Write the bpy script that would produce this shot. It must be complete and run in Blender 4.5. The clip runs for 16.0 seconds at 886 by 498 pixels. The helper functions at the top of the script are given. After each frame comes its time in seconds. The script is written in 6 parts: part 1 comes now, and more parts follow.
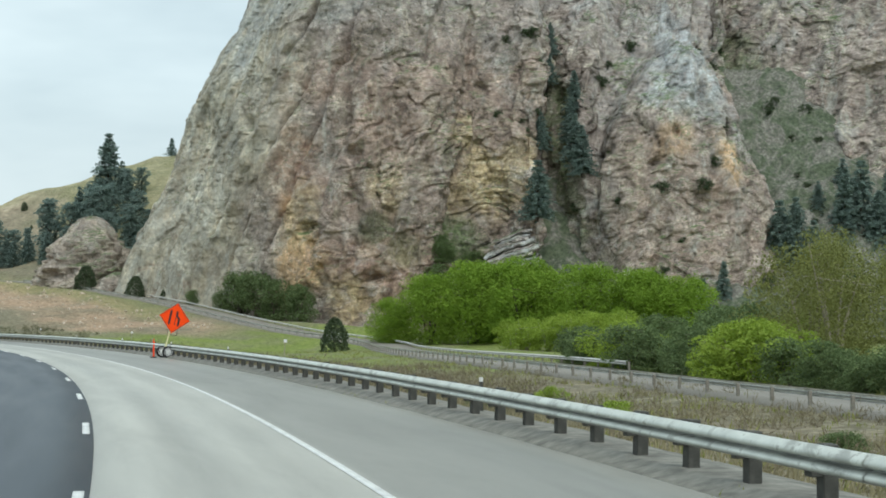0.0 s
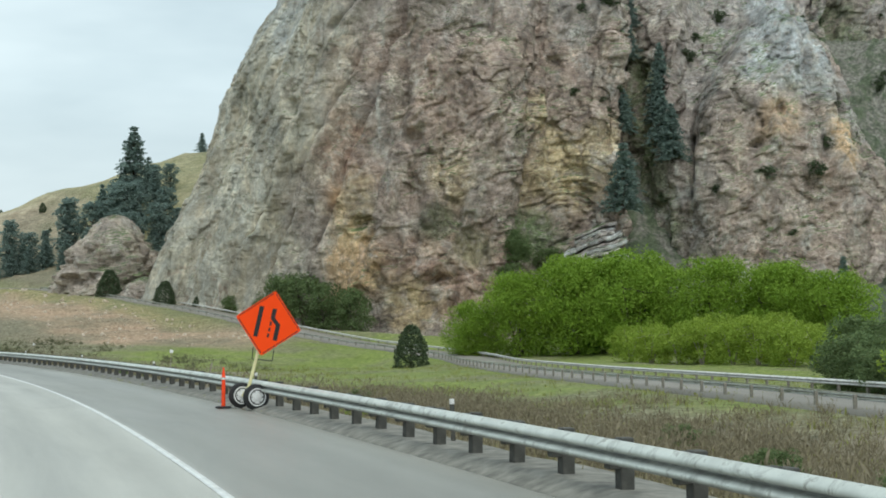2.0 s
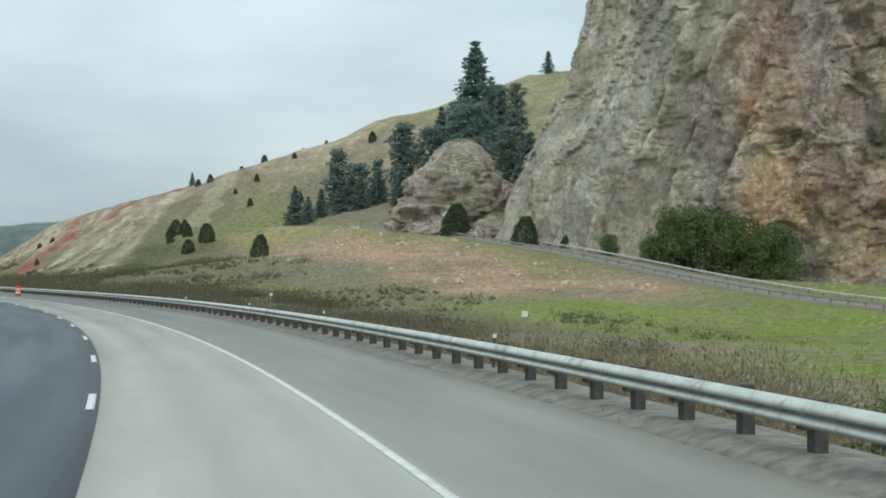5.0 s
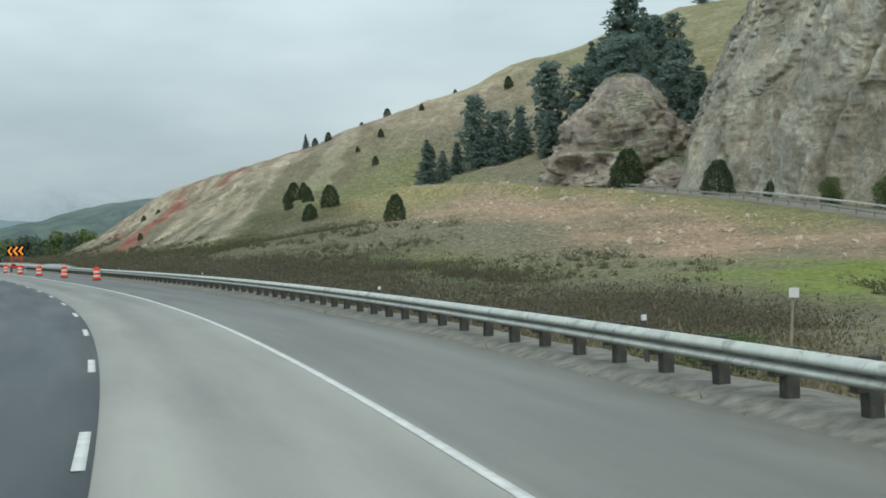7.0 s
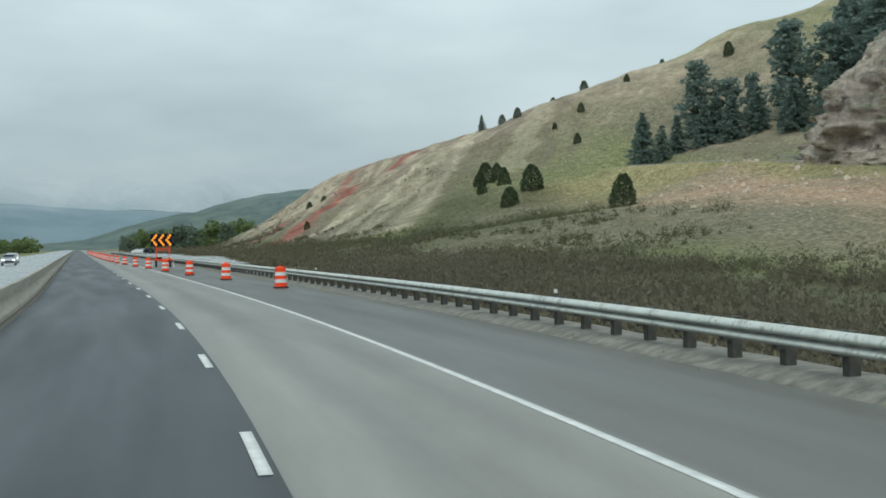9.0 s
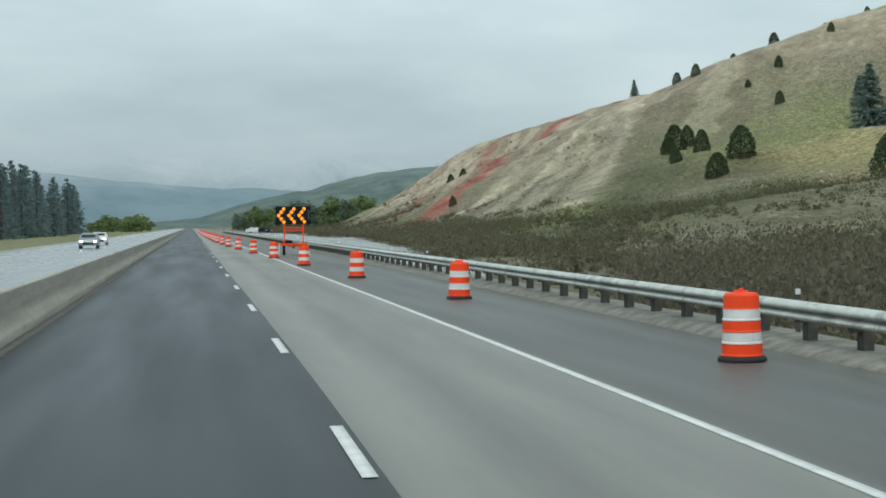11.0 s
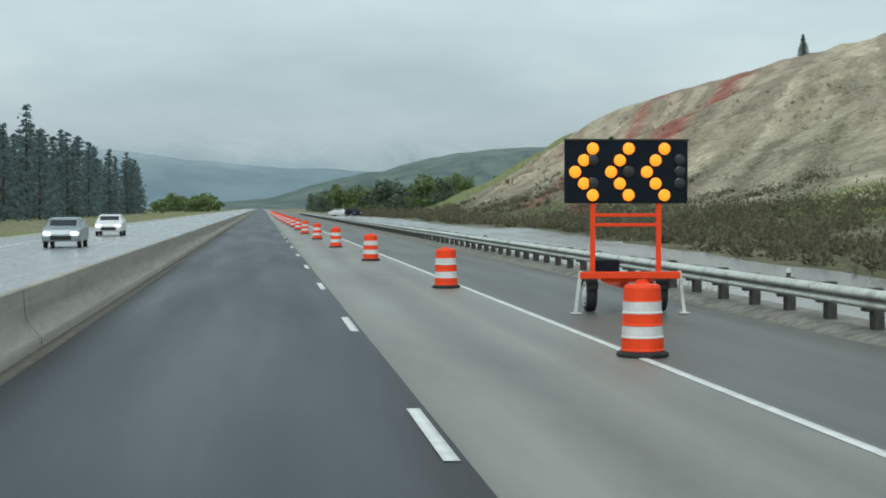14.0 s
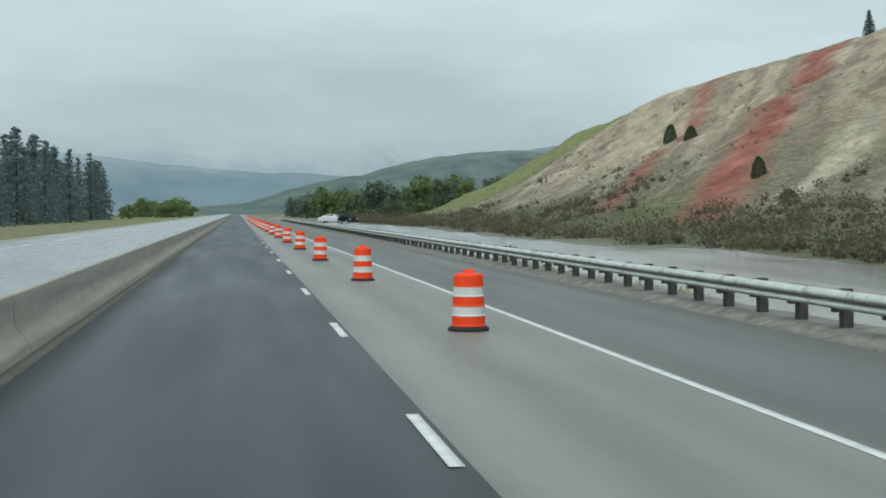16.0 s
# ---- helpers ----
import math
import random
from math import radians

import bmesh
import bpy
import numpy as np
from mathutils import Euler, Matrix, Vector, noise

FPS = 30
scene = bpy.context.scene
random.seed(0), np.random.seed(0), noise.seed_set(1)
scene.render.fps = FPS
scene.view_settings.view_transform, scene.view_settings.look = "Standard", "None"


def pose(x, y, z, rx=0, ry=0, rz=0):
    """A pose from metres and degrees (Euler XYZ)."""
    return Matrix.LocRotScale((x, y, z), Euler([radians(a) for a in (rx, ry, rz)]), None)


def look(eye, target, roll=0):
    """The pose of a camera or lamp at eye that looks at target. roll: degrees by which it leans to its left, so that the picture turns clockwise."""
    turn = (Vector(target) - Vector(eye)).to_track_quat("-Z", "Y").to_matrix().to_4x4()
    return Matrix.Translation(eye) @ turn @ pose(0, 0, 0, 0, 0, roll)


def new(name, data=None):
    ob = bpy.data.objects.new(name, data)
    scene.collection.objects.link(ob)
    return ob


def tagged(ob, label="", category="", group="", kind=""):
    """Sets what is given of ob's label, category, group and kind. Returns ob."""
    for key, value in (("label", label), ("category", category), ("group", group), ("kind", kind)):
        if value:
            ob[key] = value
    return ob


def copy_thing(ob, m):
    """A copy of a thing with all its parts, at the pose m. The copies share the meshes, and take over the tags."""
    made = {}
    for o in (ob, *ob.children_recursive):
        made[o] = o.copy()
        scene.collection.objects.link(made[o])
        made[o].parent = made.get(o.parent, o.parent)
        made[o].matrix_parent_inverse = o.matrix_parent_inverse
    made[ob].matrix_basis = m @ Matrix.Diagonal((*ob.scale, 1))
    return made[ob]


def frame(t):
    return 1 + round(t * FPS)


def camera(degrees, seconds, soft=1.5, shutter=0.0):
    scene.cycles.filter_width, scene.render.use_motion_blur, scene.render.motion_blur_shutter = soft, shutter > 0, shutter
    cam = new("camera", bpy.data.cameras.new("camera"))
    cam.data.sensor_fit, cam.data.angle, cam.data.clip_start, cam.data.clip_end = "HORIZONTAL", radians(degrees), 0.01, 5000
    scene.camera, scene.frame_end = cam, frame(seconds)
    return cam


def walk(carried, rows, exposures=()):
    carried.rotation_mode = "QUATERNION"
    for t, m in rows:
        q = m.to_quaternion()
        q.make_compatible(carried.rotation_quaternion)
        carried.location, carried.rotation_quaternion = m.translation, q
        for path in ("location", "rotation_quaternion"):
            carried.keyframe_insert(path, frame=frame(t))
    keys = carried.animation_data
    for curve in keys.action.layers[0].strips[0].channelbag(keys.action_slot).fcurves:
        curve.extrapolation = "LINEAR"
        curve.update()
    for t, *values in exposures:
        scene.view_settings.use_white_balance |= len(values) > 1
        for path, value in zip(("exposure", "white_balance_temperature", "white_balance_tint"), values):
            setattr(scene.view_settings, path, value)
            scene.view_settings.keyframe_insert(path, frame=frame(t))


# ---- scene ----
def view(x, y, z, pitch, roll, yaw):
    """Pose of the camera from its tilt, lean and heading in degrees."""
    return pose(x, y, z, 90 + pitch, 0, yaw) @ pose(0, 0, 0, 0, 0, roll)


cam = camera(32.74, 16.0, soft=1.8)
PATH = [
    (0, view(-53.428, -205.854, 1.964, 2.855, 0.337, -36.045)),
    (0.5, view(-48.517, -195.488, 1.964, 3.297, 0.198, -36.005)),
    (1, view(-43.688, -185.045, 1.964, 3.577, 0.124, -36.020)),
    (1.5, view(-39.084, -174.462, 1.964, 3.530, -0.148, -35.802)),
    (2, view(-34.778, -163.717, 1.964, 3.162, -0.200, -35.067)),
    (2.5, view(-30.798, -152.814, 1.964, 2.685, -0.084, -33.561)),
    (3, view(-27.185, -141.751, 1.964, 2.286, 0.153, -31.484)),
    (3.5, view(-23.717, -130.613, 1.964, 2.019, 0.457, -29.138)),
    (4, view(-20.393, -119.400, 1.964, 1.771, 0.661, -26.890)),
    (4.5, view(-17.245, -108.105, 1.964, 1.498, 0.679, -24.967)),
    (5, view(-14.304, -96.721, 1.964, 1.176, 0.451, -23.421)),
    (5.5, view(-11.575, -85.252, 1.964, 0.806, -0.022, -22.250)),
    (6, view(-9.121, -73.689, 1.964, 0.432, -0.598, -21.287)),
    (6.5, view(-7.008, -62.026, 1.964, 0.099, -1.135, -20.366)),
    (7, view(-5.305, -50.268, 1.964, -0.146, -1.490, -19.319)),
    (7.5, view(-4.011, -38.430, 1.964, -0.305, -1.663, -18.146)),
    (8, view(-2.820, -26.562, 1.964, -0.314, -1.251, -16.827)),
    (8.5, view(-1.944, -14.655, 1.964, -0.321, -1.276, -15.254)),
    (9, view(-1.329, -2.731, 1.964, -0.291, -1.111, -13.643)),
    (9.5, view(-0.732, 9.189, 1.964, -0.404, -1.217, -12.186)),
    (10, view(-0.326, 21.121, 1.964, -0.561, -1.184, -11.023)),
    (10.5, view(-0.077, 33.060, 1.964, -0.762, -1.014, -10.156)),
    (11, view(0.054, 45.005, 1.964, -0.977, -0.775, -9.467)),
    (11.5, view(0.106, 56.956, 1.964, -1.178, -0.540, -8.842)),
    (12, view(0.115, 68.913, 1.964, -1.335, -0.379, -8.166)),
    (12.5, view(0.108, 80.896, 1.964, -1.449, -0.291, -7.438)),
    (13, view(0.100, 92.919, 1.964, -1.505, -0.300, -6.948)),
    (13.5, view(0.068, 104.983, 1.964, -1.555, -0.175, -6.768)),
    (14, view(-0.012, 117.088, 1.964, -1.596, -0.024, -6.844)),
    (14.5, view(-0.109, 129.235, 1.964, -1.741, -0.112, -7.049)),
    (15, view(-0.076, 141.422, 1.964, -1.776, -0.234, -7.193)),
    (15.5, view(-0.113, 153.650, 1.964, -1.699, -0.158, -7.455)),
    (16, view(-0.226, 165.920, 1.964, -1.413, -0.147, -7.765)),
]
walk(cam, PATH, exposures=[(0, 0.24, 6200, 4), (4.5, 0.12, 6200, 4), (7.0, 0.0, 6180, 3), (9.5, -0.02, 6150, 2), (12, 0.02, 6150, 2), (16, 0.0, 6150, 2)])

# ---- light ----
SUN_UP, SUN_TURN = 52.0, 200.0
world = bpy.data.worlds.new("overcast")
scene.world = world
world.use_nodes = True
wn, wl = world.node_tree.nodes, world.node_tree.links
wn.clear()
w_out = wn.new("ShaderNodeOutputWorld")
w_bg = wn.new("ShaderNodeBackground")
w_sky = wn.new("ShaderNodeTexSky")
w_sky.sky_type, w_sky.sun_disc = "NISHITA", False
w_sky.sun_elevation, w_sky.sun_rotation = radians(SUN_UP), radians(SUN_TURN)
w_sky.air_density, w_sky.dust_density, w_sky.ozone_density = 1.5, 4.0, 1.0
w_co = wn.new("ShaderNodeTexCoord")
w_map = wn.new("ShaderNodeMapping")
w_map.inputs["Scale"].default_value = (1.0, 1.0, 3.2)
w_noise = wn.new("ShaderNodeTexNoise")
w_noise.inputs["Scale"].default_value = 2.3
w_noise.inputs["Detail"].default_value = 5.0
w_noise.inputs["Roughness"].default_value = 0.52
w_ramp = wn.new("ShaderNodeValToRGB")
w_ramp.color_ramp.elements[0].position, w_ramp.color_ramp.elements[0].color = 0.32, (4.9, 5.8, 6.3, 1)
w_ramp.color_ramp.elements[1].position, w_ramp.color_ramp.elements[1].color = 0.66, (8.3, 9.1, 9.35, 1)
w_sep = wn.new("ShaderNodeSeparateXYZ")
w_low = wn.new("ShaderNodeMapRange")
w_low.inputs["From Min"].default_value, w_low.inputs["From Max"].default_value = 0.0, 0.16
w_low.inputs["To Min"].default_value, w_low.inputs["To Max"].default_value = 0.74, 1.0
w_mul = wn.new("ShaderNodeMix")
w_mul.data_type, w_mul.blend_type = "RGBA", "MULTIPLY"
w_mul.inputs["Factor"].default_value = 1.0
w_mix = wn.new("ShaderNodeMix")
w_mix.data_type = "RGBA"
w_mix.inputs["Factor"].default_value = 0.9
wl.new(w_co.outputs["Generated"], w_map.inputs["Vector"])
wl.new(w_map.outputs["Vector"], w_noise.inputs["Vector"])
wl.new(w_noise.outputs["Fac"], w_ramp.inputs["Fac"])
wl.new(w_co.outputs["Generated"], w_sep.inputs["Vector"])
wl.new(w_sep.outputs["Z"], w_low.inputs["Value"])
wl.new(w_ramp.outputs["Color"], w_mul.inputs[6])
wl.new(w_low.outputs["Result"], w_mul.inputs[7])
wl.new(w_sky.outputs["Color"], w_mix.inputs[6])
wl.new(w_mul.outputs[2], w_mix.inputs[7])
wl.new(w_mix.outputs[2], w_bg.inputs["Color"])
w_bg.inputs["Strength"].default_value = 0.1
wl.new(w_bg.outputs["Background"], w_out.inputs["Surface"])

sun = new("sun", bpy.data.lights.new("sun", "SUN"))
sun.data.energy, sun.data.angle, sun.data.color = 1.2, radians(30), (1.0, 0.96, 0.9)
sun.matrix_world = look((0, 0, 0), (-math.sin(radians(SUN_TURN)) * math.cos(radians(SUN_UP)), -math.cos(radians(SUN_TURN)) * math.cos(radians(SUN_UP)), -math.sin(radians(SUN_UP))))


# ---- materials ----
class Nodes:
    """A node material under construction."""

    def __init__(self, name):
        self.mat = bpy.data.materials.new(name)
        self.mat.use_nodes = True
        self.t = self.mat.node_tree
        self.b = self.t.nodes["Principled BSDF"]
        self.co = self.t.nodes.new("ShaderNodeTexCoord").outputs["Object"]

    def link(self, a, b):
        self.t.links.new(a, b)

    def noise(self, scale, detail=4.0, rough=0.55, stretch=(1, 1, 1), warp=0.0):
        m = self.t.nodes.new("ShaderNodeMapping")
        m.inputs["Scale"].default_value = stretch
        self.link(self.co, m.inputs["Vector"])
        n = self.t.nodes.new("ShaderNodeTexNoise")
        n.inputs["Scale"].default_value, n.inputs["Detail"].default_value, n.inputs["Roughness"].default_value = scale, detail, rough
        n.inputs["Distortion"].default_value = warp
        self.link(m.outputs["Vector"], n.inputs["Vector"])
        return n.outputs["Fac"]

    def ramp(self, fac, *stops):
        r = self.t.nodes.new("ShaderNodeValToRGB")
        e = r.color_ramp.elements
        while len(e) < len(stops):
            e.new(0.5)
        for k, (p, c) in enumerate(stops):
            e[k].position = p
            e[k].color = (*c, 1) if isinstance(c, tuple) else (c, c, c, 1)
        self.link(fac, r.inputs["Fac"])
        return r.outputs["Color"]

    def mix(self, fac, a, b, blend="MIX"):
        m = self.t.nodes.new("ShaderNodeMix")
        m.data_type, m.blend_type = "RGBA", blend
        for k, v in ((0, fac), (6, a), (7, b)):
            if isinstance(v, (int, float)):
                m.inputs[k].default_value = v if k == 0 else (v, v, v, 1)
            elif isinstance(v, tuple):
                m.inputs[k].default_value = (*v, 1)
            else:
                self.link(v, m.inputs[k])
        return m.outputs[2]

    def cells(self, scale, feature="F1", stretch=(1, 1, 1), wobble=0.0):
        """Broken blocks: a random value for each cell, or the distance to its edge."""
        m = self.t.nodes.new("ShaderNodeMapping")
        m.inputs["Scale"].default_value = stretch
        self.link(self.co, m.inputs["Vector"])
        at = m.outputs["Vector"]
        if wobble:
            w = self.t.nodes.new("ShaderNodeTexNoise")
            w.inputs["Scale"].default_value, w.inputs["Detail"].default_value = scale * 1.7, 3.0
            self.link(at, w.inputs["Vector"])
            a = self.t.nodes.new("ShaderNodeVectorMath")
            a.operation = "MULTIPLY_ADD"
            self.link(w.outputs["Color"], a.inputs[0])
            a.inputs[1].default_value = (wobble / scale,) * 3
            self.link(at, a.inputs[2])
            at = a.outputs["Vector"]
        v = self.t.nodes.new("ShaderNodeTexVoronoi")
        v.feature = feature
        v.inputs["Scale"].default_value = scale
        self.link(at, v.inputs["Vector"])
        return v.outputs["Color"] if feature == "F1" else v.outputs["Distance"]

    def attr(self, name):
        a = self.t.nodes.new("ShaderNodeAttribute")
        a.attribute_name = name
        return a.outputs["Fac"]

    def per_island(self):
        return self.t.nodes.new("ShaderNodeNewGeometry").outputs["Random Per Island"]

    def bump(self, height, strength, distance):
        n = self.t.nodes.new("ShaderNodeBump")
        n.inputs["Strength"].default_value, n.inputs["Distance"].default_value = strength, distance
        self.link(height, n.inputs["Height"])
        if self.b.inputs["Normal"].is_linked:
            self.link(self.b.inputs["Normal"].links[0].from_socket, n.inputs["Normal"])
        self.link(n.outputs["Normal"], self.b.inputs["Normal"])

    def done(self, colour, rough=0.8, metal=0.0, spec=0.5):
        if isinstance(colour, tuple):
            self.b.inputs["Base Color"].default_value = (*colour, 1)
        else:
            self.link(colour, self.b.inputs["Base Color"])
        if isinstance(rough, (int, float)):
            self.b.inputs["Roughness"].default_value = rough
        else:
            self.link(rough, self.b.inputs["Roughness"])
        self.b.inputs["Metallic"].default_value = metal
        self.b.inputs["Specular IOR Level"].default_value = spec
        return self.mat


def plain(name, colour, rough=0.6, metal=0.0, vary=0.15, scale=6.0, spec=0.5):
    """A painted or moulded surface with slight mottling and wear."""
    n = Nodes(name)
    dark = tuple(c * (1 - vary) for c in colour)
    light = tuple(min(1.0, c * (1 + vary)) for c in colour)
    c = n.ramp(n.noise(scale, 5, 0.6), (0.3, dark), (0.7, light))
    n.bump(n.noise(scale * 8, 3), 0.08, 0.01)
    return n.done(c, rough, metal, spec)


def leaf_material(name, dark, light, rough=0.7, thin=0.35):
    n = Nodes(name)
    c = n.ramp(n.per_island(), (0.0, dark), (1.0, light))
    c = n.mix(0.35, c, n.ramp(n.noise(0.35, 3), (0.3, dark), (0.75, light)))
    m = n.done(c, rough, 0, 0.2)
    t = n.t.nodes.new("ShaderNodeBsdfTranslucent")
    n.link(c, t.inputs["Color"])
    x = n.t.nodes.new("ShaderNodeMixShader")
    x.inputs[0].default_value = thin
    n.link(n.b.outputs[0], x.inputs[1])
    n.link(t.outputs[0], x.inputs[2])
    n.link(x.outputs[0], n.t.nodes["Material Output"].inputs["Surface"])
    return m


def asphalt(name, dark, light, rough, streak, spec=0.5):
    n = Nodes(name)
    lie = n.t.nodes.new("ShaderNodeCombineXYZ")
    n.link(n.attr("offset"), lie.inputs[0])
    n.link(n.attr("station"), lie.inputs[1])
    n.co = lie.outputs[0]
    fine = n.noise(60, 4, 0.7)
    c = n.ramp(n.noise(0.8, 5, 0.6, (1.2, 0.06, 1.0)), (0.3, dark), (0.7, light))
    c = n.mix(0.5, c, n.ramp(fine, (0.25, tuple(v * 0.7 for v in dark)), (0.75, tuple(v * 1.25 for v in light))))
    stain = n.mix(1.0, n.ramp(n.attr("across"), *streak), n.ramp(n.attr("start_glare"), (0.0, 1.0), (1.0, 0.70)), "MULTIPLY")
    c = n.mix(stain, c, tuple(v * 0.46 for v in dark))
    c = n.mix(0.75, c, n.ramp(n.noise(0.30, 7, 0.70, (1.3, 0.22, 1.0), 0.6), (0.28, 0.74), (0.5, 1.0), (0.72, 1.2)), "MULTIPLY")
    # glare on the first stretch is put into the asphalt colour as brightening
    c = n.mix(n.attr("start_glare"), c, n.mix(1.0, c, 1.9, "MULTIPLY"))
    n.bump(fine, 0.25, 0.01)
    return n.done(c, n.ramp(n.noise(0.7, 4, 0.5, (1.2, 0.08, 1.0)), (0.3, rough - 0.06), (0.7, rough + 0.06)), 0, spec)


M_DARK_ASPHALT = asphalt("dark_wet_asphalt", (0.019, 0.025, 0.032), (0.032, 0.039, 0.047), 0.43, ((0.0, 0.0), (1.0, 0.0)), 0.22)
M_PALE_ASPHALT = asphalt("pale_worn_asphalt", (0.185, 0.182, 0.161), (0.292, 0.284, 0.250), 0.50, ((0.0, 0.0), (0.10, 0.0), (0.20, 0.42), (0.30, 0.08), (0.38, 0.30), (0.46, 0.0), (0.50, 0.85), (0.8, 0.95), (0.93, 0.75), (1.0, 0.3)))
M_OPPOSITE = asphalt("opposite_carriageway", (0.21, 0.22, 0.225), (0.30, 0.31, 0.31), 0.26, ((0.0, 0.0), (1.0, 0.0)))
M_FRONTAGE = asphalt("frontage_asphalt", (0.215, 0.195, 0.165), (0.30, 0.275, 0.235), 0.7, ((0.0, 0.0), (1.0, 0.0)))
M_LINE = plain("road_paint", (0.72, 0.72, 0.69), 0.55, 0, 0.18, 3)
M_YELLOW = plain("yellow_road_paint", (0.62, 0.47, 0.20), 0.55, 0, 0.25, 3)


def concrete():
    """Cast concrete with stains drawn out along the barrier and a gritty, damp foot."""
    n = Nodes("barrier_concrete")
    c = n.ramp(n.noise(1.6, 6, 0.62, (2.0, 0.12, 3.0)), (0.28, (0.30, 0.28, 0.235)), (0.5, (0.43, 0.40, 0.34)), (0.72, (0.54, 0.51, 0.44)))
    c = n.mix(n.ramp(n.noise(2.4, 5, 0.7, (1, 0.6, 1.5)), (0.52, 0.0), (0.66, 0.5)), c, (0.26, 0.24, 0.20))
    fine = n.noise(22, 4, 0.7)
    c = n.mix(0.3, c, n.ramp(fine, (0.3, (0.26, 0.24, 0.20)), (0.7, (0.46, 0.43, 0.37))))
    n.bump(fine, 0.3, 0.01)
    return n.done(c, 0.85, 0, 0.25)


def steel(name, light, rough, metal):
    """Galvanised beam with grimy blotches; shade in its hollows is put into the colour."""
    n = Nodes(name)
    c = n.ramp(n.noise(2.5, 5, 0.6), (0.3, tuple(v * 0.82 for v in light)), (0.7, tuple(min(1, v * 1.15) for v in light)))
    # painted shade of the beam's hollows, broken up with noise
    shade_or_dirt = n.mix(1.0, n.attr("trough"), n.ramp(n.noise(3.0, 5, 0.65), (0.25, 0.55), (0.6, 1.0)), "MULTIPLY")
    c = n.mix(shade_or_dirt, c, (0.13, 0.135, 0.12))
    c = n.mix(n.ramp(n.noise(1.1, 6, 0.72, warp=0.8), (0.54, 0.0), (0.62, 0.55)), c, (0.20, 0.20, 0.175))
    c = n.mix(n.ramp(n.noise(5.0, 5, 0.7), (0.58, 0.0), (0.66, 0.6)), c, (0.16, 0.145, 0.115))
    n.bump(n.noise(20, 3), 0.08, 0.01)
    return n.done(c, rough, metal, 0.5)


M_CONCRETE = concrete()
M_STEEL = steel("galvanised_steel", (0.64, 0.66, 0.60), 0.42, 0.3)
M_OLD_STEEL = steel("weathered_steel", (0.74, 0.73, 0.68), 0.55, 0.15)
M_OLD_WOOD = plain("grey_post_timber", (0.24, 0.22, 0.185), 0.9, 0, 0.3, 9)
M_WET_MUD = asphalt("wet_gravel_pullout", (0.21, 0.208, 0.195), (0.34, 0.335, 0.315), 0.14, ((0.0, 0.0), (1.0, 0.0)))
M_WOOD = plain("dark_post_timber", (0.070, 0.069, 0.060), 0.85, 0, 0.35, 9)
M_ORANGE = plain("orange_plastic", (0.95, 0.07, 0.014), 0.55, 0, 0.08, 4, 0.3)
M_SIGN_ORANGE = plain("orange_fluorescent_sheeting", (1.0, 0.075, 0.007), 0.7, 0, 0.04, 3, 0.15)
M_WHITE_BAND = plain("white_reflective_sheeting", (0.74, 0.73, 0.71), 0.4, 0, 0.12, 4)
M_BLACK = plain("black_rubber", (0.018, 0.018, 0.019), 0.75, 0, 0.3, 12)
M_BLACK_PAINT = plain("matt_black_panel", (0.006, 0.011, 0.018), 0.75, 0, 0.2, 5, 0.2)
M_RIM = plain("silver_wheel_rim", (0.74, 0.74, 0.73), 0.4, 0.1, 0.1, 9)
M_PALE_YELLOW = plain("pale_yellow_paint", (0.72, 0.66, 0.36), 0.5, 0, 0.12, 6)
M_BARK = plain("bark", (0.085, 0.066, 0.05), 0.9, 0, 0.4, 7)
M_PALE_BARK = plain("pale_bark", (0.30, 0.26, 0.20), 0.9, 0, 0.35, 5)
M_NEEDLES = leaf_material("conifer_needles", (0.160, 0.220, 0.200), (0.300, 0.378, 0.330), 0.7, 0.5)
M_JUNIPER = leaf_material("juniper_foliage", (0.055, 0.080, 0.045), (0.135, 0.175, 0.090))
M_SHRUB = leaf_material("green_shrub_leaves", (0.095, 0.145, 0.058), (0.215, 0.275, 0.115))
M_WILLOW = leaf_material("spring_willow_leaves", (0.145, 0.250, 0.024), (0.345, 0.480, 0.070))
M_LIME = leaf_material("lime_green_leaves", (0.20, 0.29, 0.04), (0.40, 0.50, 0.08))
M_OLIVE = leaf_material("budding_olive_twigs", (0.15, 0.165, 0.05), (0.31, 0.32, 0.11))
M_BRUSH = leaf_material("bare_brown_brush", (0.155, 0.132, 0.085), (0.330, 0.285, 0.190))
M_DITCH = leaf_material("ditch_brush_twigs", (0.118, 0.106, 0.074), (0.205, 0.182, 0.130))
M_SAGE = leaf_material("olive_grey_brush", (0.105, 0.108, 0.060), (0.180, 0.178, 0.100))
M_FOOT = leaf_material("bank_foot_brush", (0.122, 0.113, 0.074), (0.205, 0.185, 0.122))
# foliage of far trees: distance haze is mixed into these three colours
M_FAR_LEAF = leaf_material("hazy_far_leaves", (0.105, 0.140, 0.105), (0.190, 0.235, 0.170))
M_HAZE_FRESH = leaf_material("haze_tinted_spring_leaves", (0.130, 0.180, 0.075), (0.250, 0.315, 0.140))
M_HAZE_NEEDLES = leaf_material("haze_tinted_needles", (0.140, 0.190, 0.195), (0.225, 0.285, 0.285), 0.7, 0.5)
M_TUFT = leaf_material("grass_tufts", (0.16, 0.19, 0.04), (0.40, 0.40, 0.12))
M_DRY = leaf_material("dry_weed_stalks", (0.18, 0.158, 0.085), (0.44, 0.39, 0.235))


